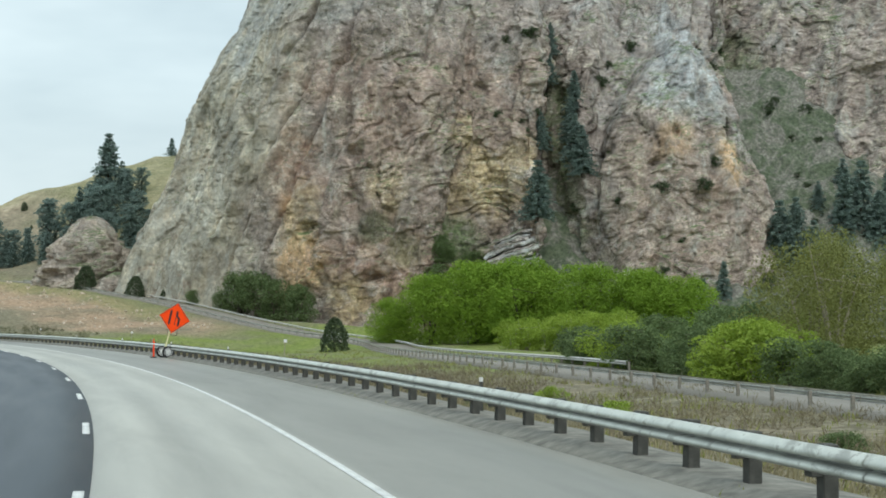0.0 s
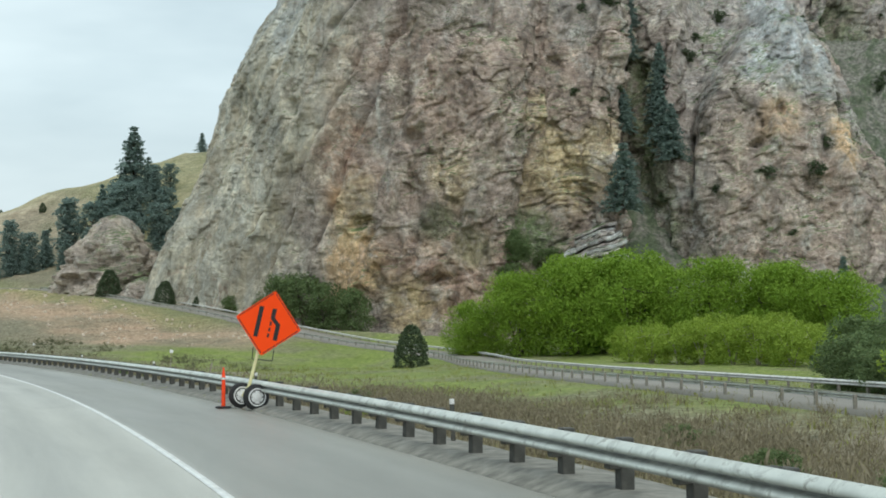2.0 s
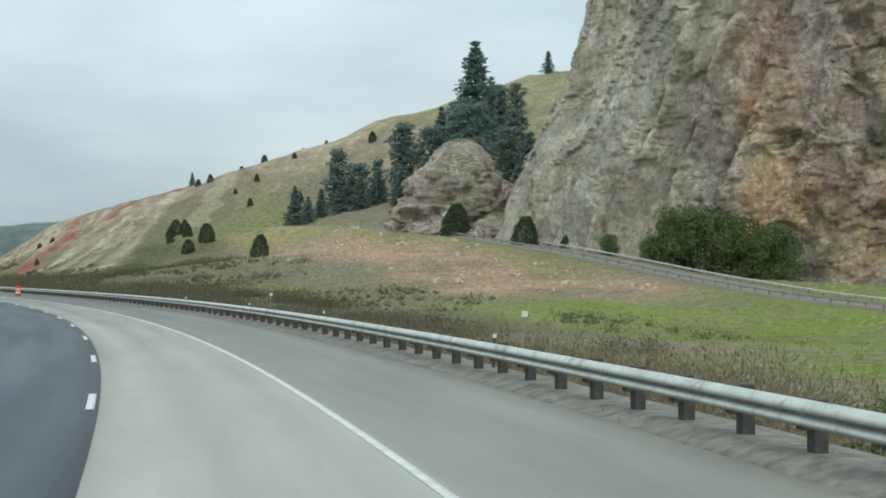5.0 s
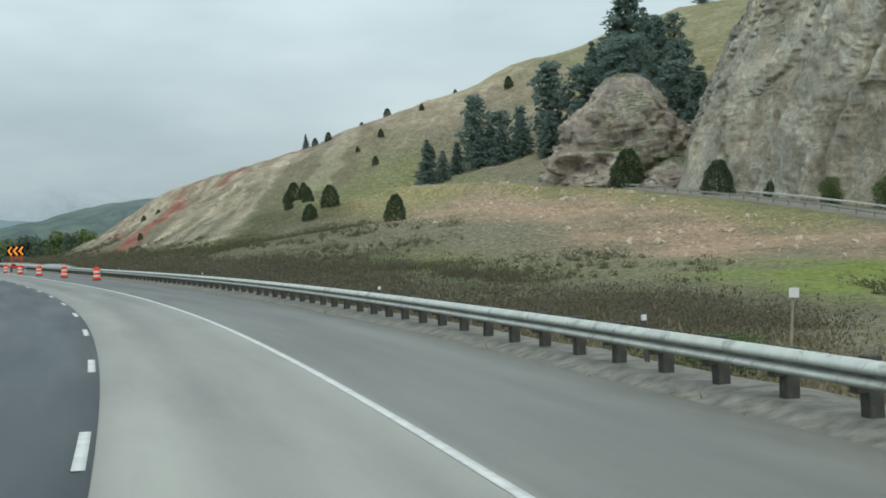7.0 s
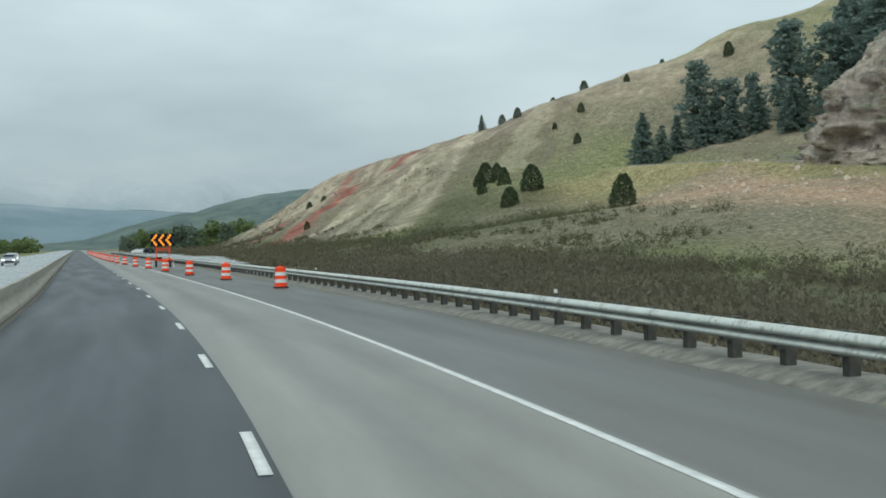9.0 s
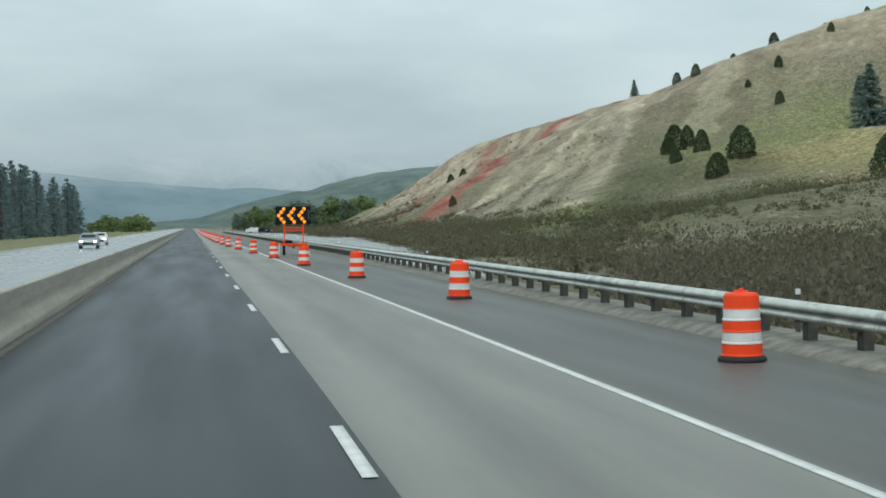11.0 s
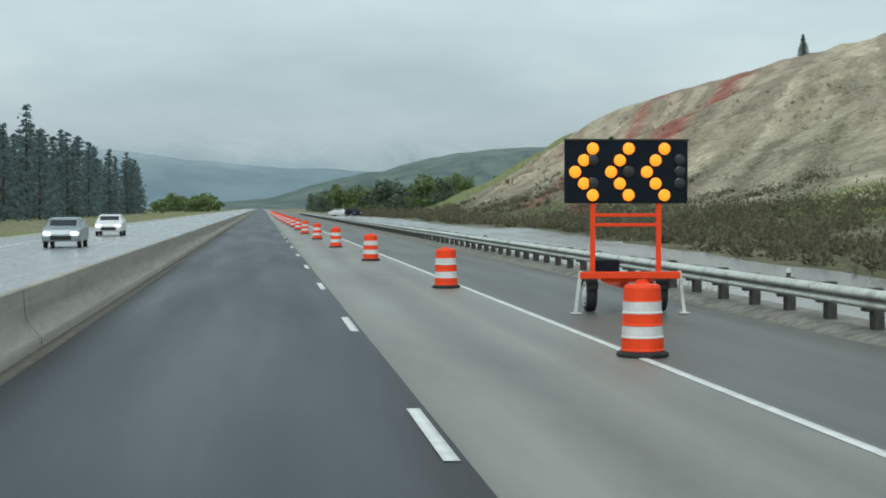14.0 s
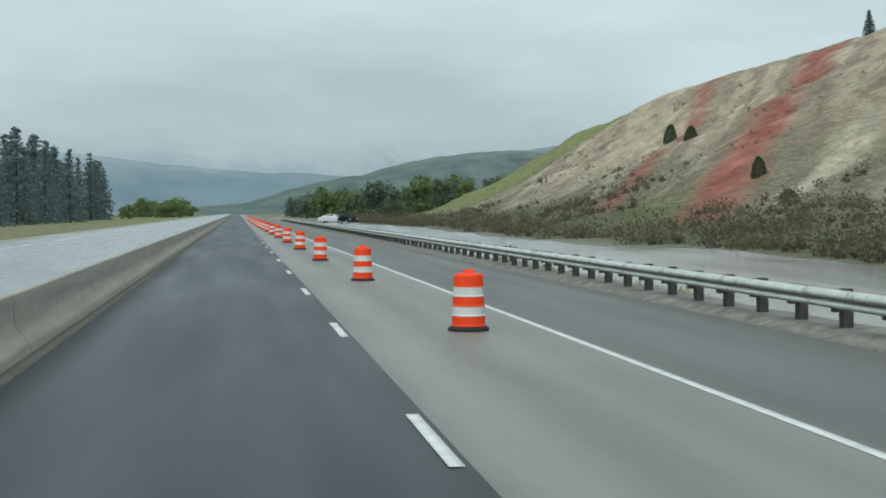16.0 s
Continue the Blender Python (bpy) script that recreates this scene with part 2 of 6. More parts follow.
# ---- geometry helpers ----
def lattice(ix, iy, iz):
    n = (ix * 374761393 + iy * 668265263 + iz * 2147483647 + 144665) & 0x7FFFFFFF
    n = ((n ^ (n >> 13)) * 1274126177) & 0x7FFFFFFF
    n = ((n ^ (n >> 16)) * 668265263) & 0x7FFFFFFF
    return (n & 0xFFFF) / 32767.5 - 1.0


def value_noise(p):
    """Smooth noise in -1..1 at rows of places."""
    i = np.floor(p).astype(np.int64)
    f = p - i
    f = f * f * f * (f * (f * 6 - 15) + 10)
    x, y, z = i[:, 0], i[:, 1], i[:, 2]
    u, v, w = f[:, 0], f[:, 1], f[:, 2]
    total = 0
    for a in (0, 1):
        for b in (0, 1):
            for c in (0, 1):
                total = total + lattice(x + a, y + b, z + c) * (u if a else 1 - u) * (v if b else 1 - v) * (w if c else 1 - w)
    return total


def fractal(p, scale, octaves=4, gain=0.5, ridged=False):
    p = np.asarray(p, float) / scale
    total, amp = 0, 1.0
    for k in range(octaves):
        n = value_noise(p + 17.3 * k)
        total = total + amp * (1 - 2 * np.abs(n) if ridged else n)
        p, amp = p * 2.03, amp * gain
    return total


def plateaus(p, scale, seed):
    """A random value in -1..1 for the nearest of scattered cells: broken blocks."""
    p = np.asarray(p, float) / scale + seed
    i = np.floor(p).astype(np.int64)
    best, val = np.full(len(p), 9.0), np.zeros(len(p))
    for a in (-1, 0, 1):
        for b in (-1, 0, 1):
            for c in (-1, 0, 1):
                j = i + np.array([a, b, c])
                x, y, z = j[:, 0], j[:, 1], j[:, 2]
                q = j + 0.5 + 0.42 * np.stack([lattice(x, y, z), lattice(x + 57, y, z), lattice(x, y + 91, z)], -1)
                d = ((p - q) ** 2).sum(1)
                k = d < best
                best[k], val[k] = d[k], lattice(x, y, z + 133)[k]
    return val


def grid_mesh(name, pts, material, parent=None, smooth=True):
    """A sheet from an (m, n, 3) array of places."""
    m, n = pts.shape[:2]
    idx = np.arange(m * n).reshape(m, n)
    quads = np.stack([idx[:-1, :-1], idx[1:, :-1], idx[1:, 1:], idx[:-1, 1:]], -1).reshape(-1, 4)
    me = bpy.data.meshes.new(name)
    me.vertices.add(m * n)
    me.vertices.foreach_set("co", pts.reshape(-1).astype(np.float32))
    me.loops.add(quads.size)
    me.loops.foreach_set("vertex_index", quads.reshape(-1).astype(np.int32))
    me.polygons.add(len(quads))
    me.polygons.foreach_set("loop_start", np.arange(0, quads.size, 4, dtype=np.int32))
    me.update(calc_edges=True)
    me.materials.append(material)
    if smooth:
        me.shade_smooth()
    ob = new(name, me)
    if parent is not None:
        ob.parent = parent
    return ob


def set_attribute(ob, name, values):
    a = ob.data.attributes.new(name, "FLOAT", "POINT")
    a.data.foreach_set("value", np.asarray(values, np.float32).reshape(-1))


def part(name, bm, material, parent=None, label="", smooth=False):
    me = bpy.data.meshes.new(name)
    bm.to_mesh(me)
    bm.free()
    me.materials.append(material)
    if smooth:
        me.shade_smooth()
    ob = new(name, me)
    if parent is not None:
        ob.parent = parent
    return tagged(ob, label)


def box(bm, size, at, turn=(0, 0, 0), bevel=0.0):
    m = pose(*at, *turn) @ Matrix.Diagonal((*size, 1))
    made = bmesh.ops.create_cube(bm, size=1, matrix=m)
    if bevel:
        edges = list({e for v in made["verts"] for e in v.link_edges})
        bmesh.ops.bevel(bm, geom=edges, offset=bevel, segments=1, affect="EDGES")


def rod(bm, a, b, r0, r1=None, sides=8):
    """A round bar from a to b."""
    a, b = Vector(a), Vector(b)
    d = b - a
    m = Matrix.Translation((a + b) / 2) @ d.to_track_quat("Z", "Y").to_matrix().to_4x4()
    bmesh.ops.create_cone(bm, cap_ends=True, segments=sides, radius1=r0, radius2=r0 if r1 is None else r1, depth=d.length, matrix=m)


def turned(bm, profile, sides=24, matrix=None):
    """A lathe body from (radius, height) pairs."""
    rings = []
    for r, z in profile:
        rings.append([bm.verts.new((r * math.cos(2 * math.pi * k / sides), r * math.sin(2 * math.pi * k / sides), z)) for k in range(sides)])
    for a, b in zip(rings[:-1], rings[1:]):
        for k in range(sides):
            bm.faces.new((a[k], a[(k + 1) % sides], b[(k + 1) % sides], b[k]))
    bm.faces.new(list(reversed(rings[0])))
    bm.faces.new(rings[-1])
    if matrix is not None:
        bmesh.ops.transform(bm, matrix=matrix, verts=[v for ring in rings for v in ring])


# ---- the road's line ----
HEAD = [(-22.8, -28.01), (-0.0, -25.62), (22.9, -23.22), (45.9, -20.82), (69.0, -18.42), (92.3, -16.03), (115.7, -13.68), (139.2, -11.28), (162.8, -8.81), (186.6, -6.39), (210.4, -4.08), (234.3, -2.07), (258.2, -0.74), (282.1, -0.09), (306.1, 0.07), (330.2, 0.0), (354.6, -0.0)]
S_ALL = np.arange(-80.0, 4300.0, 0.5)
H_ALL = np.radians(np.interp(S_ALL, [a for a, _ in HEAD], [b for _, b in HEAD]))
X_ALL = np.concatenate([[0], np.cumsum(-np.sin((H_ALL[1:] + H_ALL[:-1]) / 2) * 0.5)])
Y_ALL = np.concatenate([[0], np.cumsum(np.cos((H_ALL[1:] + H_ALL[:-1]) / 2) * 0.5)])
K_END = int(round((379.06 + 80.0) / 0.5))
X_ALL -= X_ALL[K_END]
Y_ALL += 165.92 - Y_ALL[K_END]


def along(s, o):
    """The place o metres to the right of the road's line, s metres along it."""
    s, o = np.asarray(s, float), np.asarray(o, float)
    hd = np.interp(s, S_ALL, H_ALL)
    return np.interp(s, S_ALL, X_ALL) + np.cos(hd) * o, np.interp(s, S_ALL, Y_ALL) + np.sin(hd) * o


def spot(s, o, z=0.0):
    x, y = along(s, o)
    return Vector((float(x), float(y), z))


def bearing(s):
    return float(np.degrees(np.interp(s, S_ALL, H_ALL)))


def to_road(x, y):
    """Station and offset of places (x, y)."""
    x, y = np.atleast_1d(x), np.atleast_1d(y)
    s_c = S_ALL[::8]
    xc, yc, hc = X_ALL[::8], Y_ALL[::8], H_ALL[::8]
    k = np.argmin((x[:, None] - xc) ** 2 + (y[:, None] - yc) ** 2, 1)
    dx, dy = x - xc[k], y - yc[k]
    return s_c[k] - np.sin(hc[k]) * dx + np.cos(hc[k]) * dy, np.cos(hc[k]) * dx + np.sin(hc[k]) * dy


def ribbon(name, s0, s1, o0, o1, top, thick, material, parent=None, step=2.0, across=6):
    """A slab that follows the road between two offsets."""
    s = np.linspace(s0, s1, max(2, int((s1 - s0) / step) + 1))
    o = np.linspace(o0, o1, across)
    rows = np.concatenate([[o0], o, [o1]])
    z = np.concatenate([[top - thick], np.full(across, top), [top - thick]])
    gx, gy = along(s[:, None], rows[None, :])
    ob = grid_mesh(name, np.stack([gx, gy, np.broadcast_to(z, gx.shape)], -1), material, parent, smooth=False)
    set_attribute(ob, "across", np.broadcast_to((rows - o0) / (o1 - o0), gx.shape))
    set_attribute(ob, "station", np.broadcast_to(s[:, None], gx.shape))
    set_attribute(ob, "offset", np.broadcast_to(rows, gx.shape))
    # painted brightening: full up to 120 m, gone from 250 m on
    set_attribute(ob, "start_glare", np.broadcast_to(np.clip((250 - s[:, None]) / 130, 0, 1), gx.shape))
    return ob


# ---- terrain ----
PROFILES = (
    (-80, ((10.5, -.45), (16, -1.3), (28, -1.8), (38, -1.4), (60, -1.3), (100, -1.2), (180, -1), (300, 4))),
    (100, ((10.5, -.45), (16, -1.5), (28, -1.9), (38, -1.5), (60, -1.5), (100, -1.5), (180, -1), (300, 4))),
    (178, ((10.5, -.45), (16, -1.8), (35, -2.8), (54, -2.6), (61, -1.9), (72, -1.9), (90, -2), (140, -2), (180, -2), (210, -2), (240, -1), (300, 20))),
    (230, ((10.5, -.45), (16, -1.8), (40, -2.9), (85, -3.1), (95, -1.9), (104, -1.7), (120, -.5), (140, -1), (165, -2), (187, -2), (210, -2), (240, 0), (300, 20))),
    (314, ((10.5, -.45), (20, -.7), (45, -.3), (80, 1.2), (100, 2.9), (112, 3.2), (120, 2.5), (135, 0), (180, -2), (230, 0), (300, 40))),
    (350, ((10.5, -.3), (14, -.1), (22, .1), (40, 1.6), (62, 4), (96, 7.0), (104, 7.4), (113, 7.4), (122, 6), (150, 4), (200, 20), (300, 62))),
    (378, ((10.5, -.1), (13, .1), (22, .3), (38, 2.3), (60, 5), (94, 9.4), (104, 10), (114, 10.3), (127, 13), (150, 24), (200, 45), (300, 65))),
    (414, ((10.5, -.1), (13, .15), (22, .35), (36, 1.5), (55, 3.8), (72, 5.8), (84, 9.5), (95, 12.8), (108, 13.3), (122, 14.5), (138, 19), (160, 30), (220, 54), (300, 66))),
    (465, ((10.5, -.1), (13, .15), (24, .4), (40, 2.5), (55, 7), (68, 12), (76, 12.8), (88, 14.5), (100, 16.5), (112, 19.5), (125, 26), (152, 43), (200, 60), (300, 72))),
    (515, ((10.5, -.1), (13, .15), (24, .4), (35, 3), (50, 10), (62, 15.2), (75, 20), (88, 25.5), (98, 30.3), (113, 35.4), (123, 40), (140, 47), (151, 50.5), (187, 63), (300, 80))),
    (560, ((10.5, -.1), (13, .15), (26, .4), (34, 2.2), (46, 6.3), (56, 10), (66, 15), (76, 21.5), (90, 26.5), (110, 32), (150, 43), (300, 63))),
    (610, ((10.5, -.1), (13, .15), (28, .4), (36, 2.4), (50, 9), (62, 17), (70, 21), (76, 22.8), (90, 26), (110, 31), (150, 41), (300, 62))),
    (655, ((10.5, -.1), (13, .15), (34, .3), (50, 4), (64, 13.5), (80, 21.5), (100, 28.6), (120, 35), (200, 50), (300, 62))),
    (740, ((10.5, -.1), (13, .15), (42, .2), (62, 9), (88, 23.2), (120, 31), (200, 44), (300, 54))),
    (810, ((10.5, -.1), (13, .15), (50, .2), (75, 8), (100, 19), (140, 26), (220, 36), (300, 45))),
    (950, ((10.5, -.45), (80, 0), (130, 9), (250, 24), (400, 40))),
    (1600, ((10.5, -.45), (200, 2), (450, 30), (600, 45))),
    (4300, ((10.5, -.45), (200, 4), (450, 30), (600, 45))),
)
O_GRID = np.concatenate([np.arange(-450, -30, 15.0), np.arange(-30, 9, 3.0), np.arange(9, 150, 1.5), np.arange(150, 300, 6.0), np.arange(300, 601, 25.0)])
P_GRID = np.stack([np.interp(O_GRID, [-60, -19, -18, 9.6] + [q for q, _ in pts], [-1.2, -.5, -.14, -.14] + [v for _, v in pts]) for _, pts in PROFILES])
P_S = np.array([s for s, _ in PROFILES], float)


def bare_height(s, o):
    """Ground height at stations s and offsets o, with no small relief."""
    s, o = np.broadcast_arrays(np.asarray(s, float), np.asarray(o, float))
    k = np.clip(np.searchsorted(P_S, s, side="right") - 1, 0, len(P_S) - 2)
    u = np.clip((s - P_S[k]) / (P_S[k + 1] - P_S[k]), 0, 1)
    u = u * u * (3 - 2 * u) * 0.6 + u * 0.4
    j = np.clip(np.searchsorted(O_GRID, o, side="right") - 1, 0, len(O_GRID) - 2)
    v = np.clip((o - O_GRID[j]) / (O_GRID[j + 1] - O_GRID[j]), 0, 1)
    a = P_GRID[k, j] * (1 - v) + P_GRID[k, j + 1] * v
    b = P_GRID[k + 1, j] * (1 - v) + P_GRID[k + 1, j + 1] * v
    return a * (1 - u) + b * u


FRONTAGE = ((-12, -180), (-5, -165), (20, -110), (56, -44), (94, 22), (104, 95), (104, 165), (99, 196), (88, 234))
FRONT_Z = ((-180, -1.3), (-110, -1.2), (-60, -1.7), (-10, -2.0), (24, -1.5), (40, -.7), (59, .1), (95, 2.9), (105, 4.2), (137, 7.6), (150, 8.5), (171, 10.8), (190, 12.2), (206, 13.5), (234, 14.0))


def front_line(n=240):
    """The near edge of the frontage road: places, heights and normals to its far side."""
    p = np.array(FRONTAGE, float)
    d = np.concatenate([[0], np.cumsum(np.hypot(*np.diff(p, axis=0).T))])
    t = np.linspace(0, d[-1], n)
    x, y = np.interp(t, d, p[:, 0]), np.interp(t, d, p[:, 1])
    for _ in range(60):
        x[1:-1], y[1:-1] = (x[:-2] + 2 * x[1:-1] + x[2:]) / 4, (y[:-2] + 2 * y[1:-1] + y[2:]) / 4
    z = np.interp(y, [a for a, _ in FRONT_Z], [b for _, b in FRONT_Z])
    for _ in range(30):
        z[1:-1] = (z[:-2] + 2 * z[1:-1] + z[2:]) / 4
    tx, ty = np.gradient(x), np.gradient(y)
    ln = np.hypot(tx, ty)
    return x, y, z, ty / ln, -tx / ln


FX, FY, FZ, FNX, FNY = front_line()
FRONT_WIDTH = 7.6


def ground_height(s, o):
    """Ground height with relief, levelled under the frontage road."""
    s, o = np.broadcast_arrays(np.asarray(s, float), np.asarray(o, float))
    shape = s.shape
    s, o = s.ravel(), o.ravel()
    z = bare_height(s, o)
    x, y = along(s, o)
    p = np.stack([x, y, 0 * x], -1)
    rough = np.clip((o - 11) / 18, 0, 1)
    steep = np.clip((z - 1) / 10, 0, 1)
    z = z + rough * (fractal(p, 14, 4) * (0.22 + 0.75 * steep) + fractal(p, 3.0, 3) * 0.10)
    z = z + np.where(o < -22, fractal(p, 30, 3) * 0.35, 0)
    gul = fractal(np.stack([s, o * 0.12, 0 * s], -1), 7, 3, 0.5, True)
    z = z + np.clip((s - 470) / 40, 0, 1) * np.clip((720 - s) / 60, 0, 1) * np.clip((o - 34) / 15, 0, 1) * np.clip((140 - o) / 40, 0, 1) * gul * 0.7
    near = np.where((o > 20) & (o < 140) & (s < 470))[0]
    if len(near):
        dx, dy = x[near, None] - FX, y[near, None] - FY
        k = np.argmin(dx * dx + dy * dy, 1)
        side = dx[np.arange(len(near)), k] * FNX[k] + dy[np.arange(len(near)), k] * FNY[k]
        wide = np.clip(1 - np.abs(side - FRONT_WIDTH / 2) / (FRONT_WIDTH / 2 + 7) * 1.0, 0, 1)
        flat = np.clip(wide * 2.4, 0, 1)
        z[near] = z[near] * (1 - flat) + (FZ[k] - 0.25) * flat
    return z.reshape(shape)


def ground_at(x, y):
    s, o = to_road(x, y)
    return float(ground_height(s, o)[0])


def ground_material():
    n = Nodes("hill_ground")
    big, mid, fine = n.noise(0.03, 4), n.noise(0.25, 5, 0.65), n.noise(2.2, 5, 0.7)
    soil = n.ramp(mid, (0.38, (0.17, 0.135, 0.10)), (0.5, (0.30, 0.235, 0.165)), (0.62, (0.42, 0.33, 0.23)))
    grass = n.ramp(fine, (0.37, (0.115, 0.165, 0.030)), (0.5, (0.215, 0.27, 0.055)), (0.63, (0.33, 0.36, 0.115)))
    dry = n.ramp(fine, (0.37, (0.125, 0.116, 0.072)), (0.5, (0.230, 0.207, 0.135)), (0.64, (0.37, 0.335, 0.235)))
    red = n.ramp(mid, (0.37, (0.27, 0.090, 0.066)), (0.63, (0.43, 0.162, 0.120)))
    orange = n.ramp(fine, (0.37, (0.275, 0.175, 0.104)), (0.5, (0.455, 0.320, 0.208)), (0.63, (0.63, 0.49, 0.355)))
    gravel = n.ramp(fine, (0.37, (0.37, 0.37, 0.35)), (0.63, (0.55, 0.55, 0.525)))
    sand = n.ramp(mid, (0.37, (0.390, 0.310, 0.220)), (0.63, (0.600, 0.505, 0.375)))
    c = n.mix(n.attr("soil"), dry, soil)
    c = n.mix(n.attr("sand"), c, sand)
    c = n.mix(n.attr("orange"), c, orange)
    c = n.mix(n.attr("green"), c, grass)
    c = n.mix(n.attr("olive"), c, n.ramp(fine, (0.37, (0.062, 0.068, 0.030)), (0.5, (0.108, 0.112, 0.054)), (0.63, (0.172, 0.168, 0.090))))
    c = n.mix(n.attr("pale"), c, n.ramp(fine, (0.37, (0.48, 0.42, 0.30)), (0.63, (0.66, 0.58, 0.43))))
    c = n.mix(n.ramp(n.attr("streak"), (0.28, 0.45), (0.45, 0.0)), c, n.ramp(fine, (0.37, (0.135, 0.108, 0.078)), (0.63, (0.24, 0.20, 0.15))))
    c = n.mix(n.ramp(n.attr("streak"), (0.56, 0.0), (0.80, 0.45)), c, n.ramp(fine, (0.37, (0.38, 0.335, 0.235)), (0.63, (0.54, 0.485, 0.36))))
    c = n.mix(n.attr("red"), c, red)
    c = n.mix(n.attr("gravel"), c, gravel)
    c = n.mix(0.22, c, n.ramp(big, (0.3, 0.08), (0.7, 0.42)), "OVERLAY")
    lumps = n.noise(0.7, 6, 0.7, warp=0.5)
    c = n.mix(0.8, c, n.ramp(lumps, (0.36, 0.70), (0.5, 1.0), (0.64, 1.26)), "MULTIPLY")
    n.bump(mid, 0.6, 0.6)
    n.bump(lumps, 0.6, 0.35)
    n.bump(fine, 0.6, 0.14)
    return n.done(c, 0.95, 0, 0.3)


def smooth_step(a, b, v):
    t = np.clip((v - a) / (b - a), 0, 1)
    return t * t * (3 - 2 * t)


def build_ground():
    s = np.concatenate([np.arange(-80, 760, 2.0), np.arange(760, 1200, 8.0), np.arange(1200, 4300, 60.0)])
    S, O = np.meshgrid(s, O_GRID, indexing="ij")
    x, y = along(S, O)
    z = ground_height(S, O)
    ob = grid_mesh("ground", np.stack([x, y, z], -1), ground_material())
    p = np.stack([x, y, z * 0], -1).reshape(-1, 3)
    warp = fractal(p, 22, 4).reshape(S.shape)
    fine = fractal(p + 40, 7, 3).reshape(S.shape)
    # zones of the hillside
    meadow = smooth_step(25 + 11 * smooth_step(150, 80, S), 44 + 8 * smooth_step(150, 80, S), O + 8 * warp) * smooth_step(302, 262, S + 14 * warp)
    meadow = meadow * (1 - smooth_step(190, 210, S) * smooth_step(60, 46, O + 5 * warp))
    bench = smooth_step(60, 75, O + 5 * warp) * smooth_step(108, 96, O) * smooth_step(400, 430, S) * smooth_step(520, 470, S + 12 * warp)
    bench2 = smooth_step(88, 94, O) * smooth_step(118, 112, O) * smooth_step(300, 330, S) * smooth_step(440, 410, S)
    back = smooth_step(118, 140, O + 12 * warp) * (S > 330) * 0.34
    green = np.clip(meadow * (0.75 + 0.5 * fine) + bench * 0.42 + bench2 * 0.4 + smooth_step(640, 690, S + 20 * warp) * smooth_step(30, 50, O) * 0.55 + back + (O < -19) * (0.5 + 0.4 * warp), 0, 1)
    green = np.clip(green + smooth_step(16, 22, O) * smooth_step(66, 44, O + 8 * warp) * smooth_step(270, 310, S) * smooth_step(530, 500, S) * np.clip(0.32 + 0.9 * warp, 0, 0.75), 0, 1)
    orange = smooth_step(58, 72, O + 9 * warp) * smooth_step(104, 94, O + 4 * fine) * smooth_step(268, 305, S + 10 * warp) * smooth_step(462, 430, S + 14 * warp) * np.clip(0.85 + 0.6 * fine, 0, 1)
    sand = smooth_step(470, 520, S - 0.15 * O + 16 * warp) * smooth_step(660, 620, S + 10 * warp) * smooth_step(36, 50, O + 4 * fine + 4 * warp) * np.clip(0.85 + 0.4 * fine, 0, 1)
    sand = np.clip(sand + 0.75 * smooth_step(112, 130, O + 10 * warp) * (S > 380) * np.clip(0.6 + 0.5 * fine, 0, 1), 0, 1)
    across = S - 1.9 * O + 3 * warp + 2.0 * fine
    edge = lambda c, b, w: np.exp(-((S - b * O + 1.6 * warp + 1.3 * fine - c) / w) ** 4)
    line = np.stack([across + 2.0 * fine, O * 0.05, 0 * S], -1).reshape(-1, 3)
    streak = 0.5 + 0.75 * fractal(line, 5, 4, 0.62).reshape(S.shape) * smooth_step(445, 480, S - 0.15 * O) * smooth_step(670, 620, S) * smooth_step(30, 40, O) * smooth_step(108, 86, O + 0.12 * (520 - S))
    red = (1.0 * edge(418, 2.01, 5.8) + 0.85 * edge(436, 2.31, 3.4)) * smooth_step(29, 35, O + 3 * fine) * smooth_step(150, 135, O) * np.clip(1.05 + 0.45 * fractal(p + 9, 4, 3).reshape(S.shape), 0, 1)
    pale = np.clip(0.6 + 0.9 * fine, 0, 1) * ((0.9 * edge(437, 1.18, 3.4) + 0.5 * edge(468, 2.1, 3.0)) * smooth_step(68, 54, O) + 0.95 * edge(394, 1.81, 4.2) + 0.7 * edge(372, 1.95, 4.0) + 0.9 * edge(331, 2.4, 6.0)) * smooth_step(34, 42, O) * smooth_step(120, 100, O)
    cut = smooth_step(-8, 8, S - 2.4 * O - 322 + 8 * warp)
    olive = smooth_step(10, 15, O) * smooth_step(60 + 18 * (S > 385), 40 + 24 * (S > 385), O + 9 * warp) * smooth_step(215, 245, S + 10 * warp) * (1 - cut * smooth_step(30, 40, O)) * np.clip(0.92 + 0.7 * warp + 0.4 * fine, 0.15, 0.97)
    olive = np.maximum(olive, 0.8 * smooth_step(10, 15, O) * smooth_step(38, 24, O + 6 * fine + 5 * warp) * smooth_step(380, 420, S) * smooth_step(720, 660, S))
    olive = olive * (S < 760)
    gravel = smooth_step(9.8, 10.8, O) * smooth_step(21, 17.5, O + 1.2 * fine) * smooth_step(400, 440, S + 10 * warp) * (S < 1100) * 0.35
    gravel = np.maximum(gravel, smooth_step(-13.5, -15, O) * smooth_step(-20.5, -18.5, O) * 0.8)
    soil = np.clip(smooth_step(30, 18, O) * (O > 0) * 0.2 + 0.35 * fine + smooth_step(110, 140, O) * 0.3, 0, 1)
    for name, v in (("green", green), ("orange", orange), ("sand", sand), ("red", np.clip(red, 0, 1)), ("gravel", gravel), ("soil", soil), ("pale", np.clip(pale, 0, 1)), ("streak", np.clip(streak, 0, 1)), ("olive", olive)):
        set_attribute(ob, name, v)
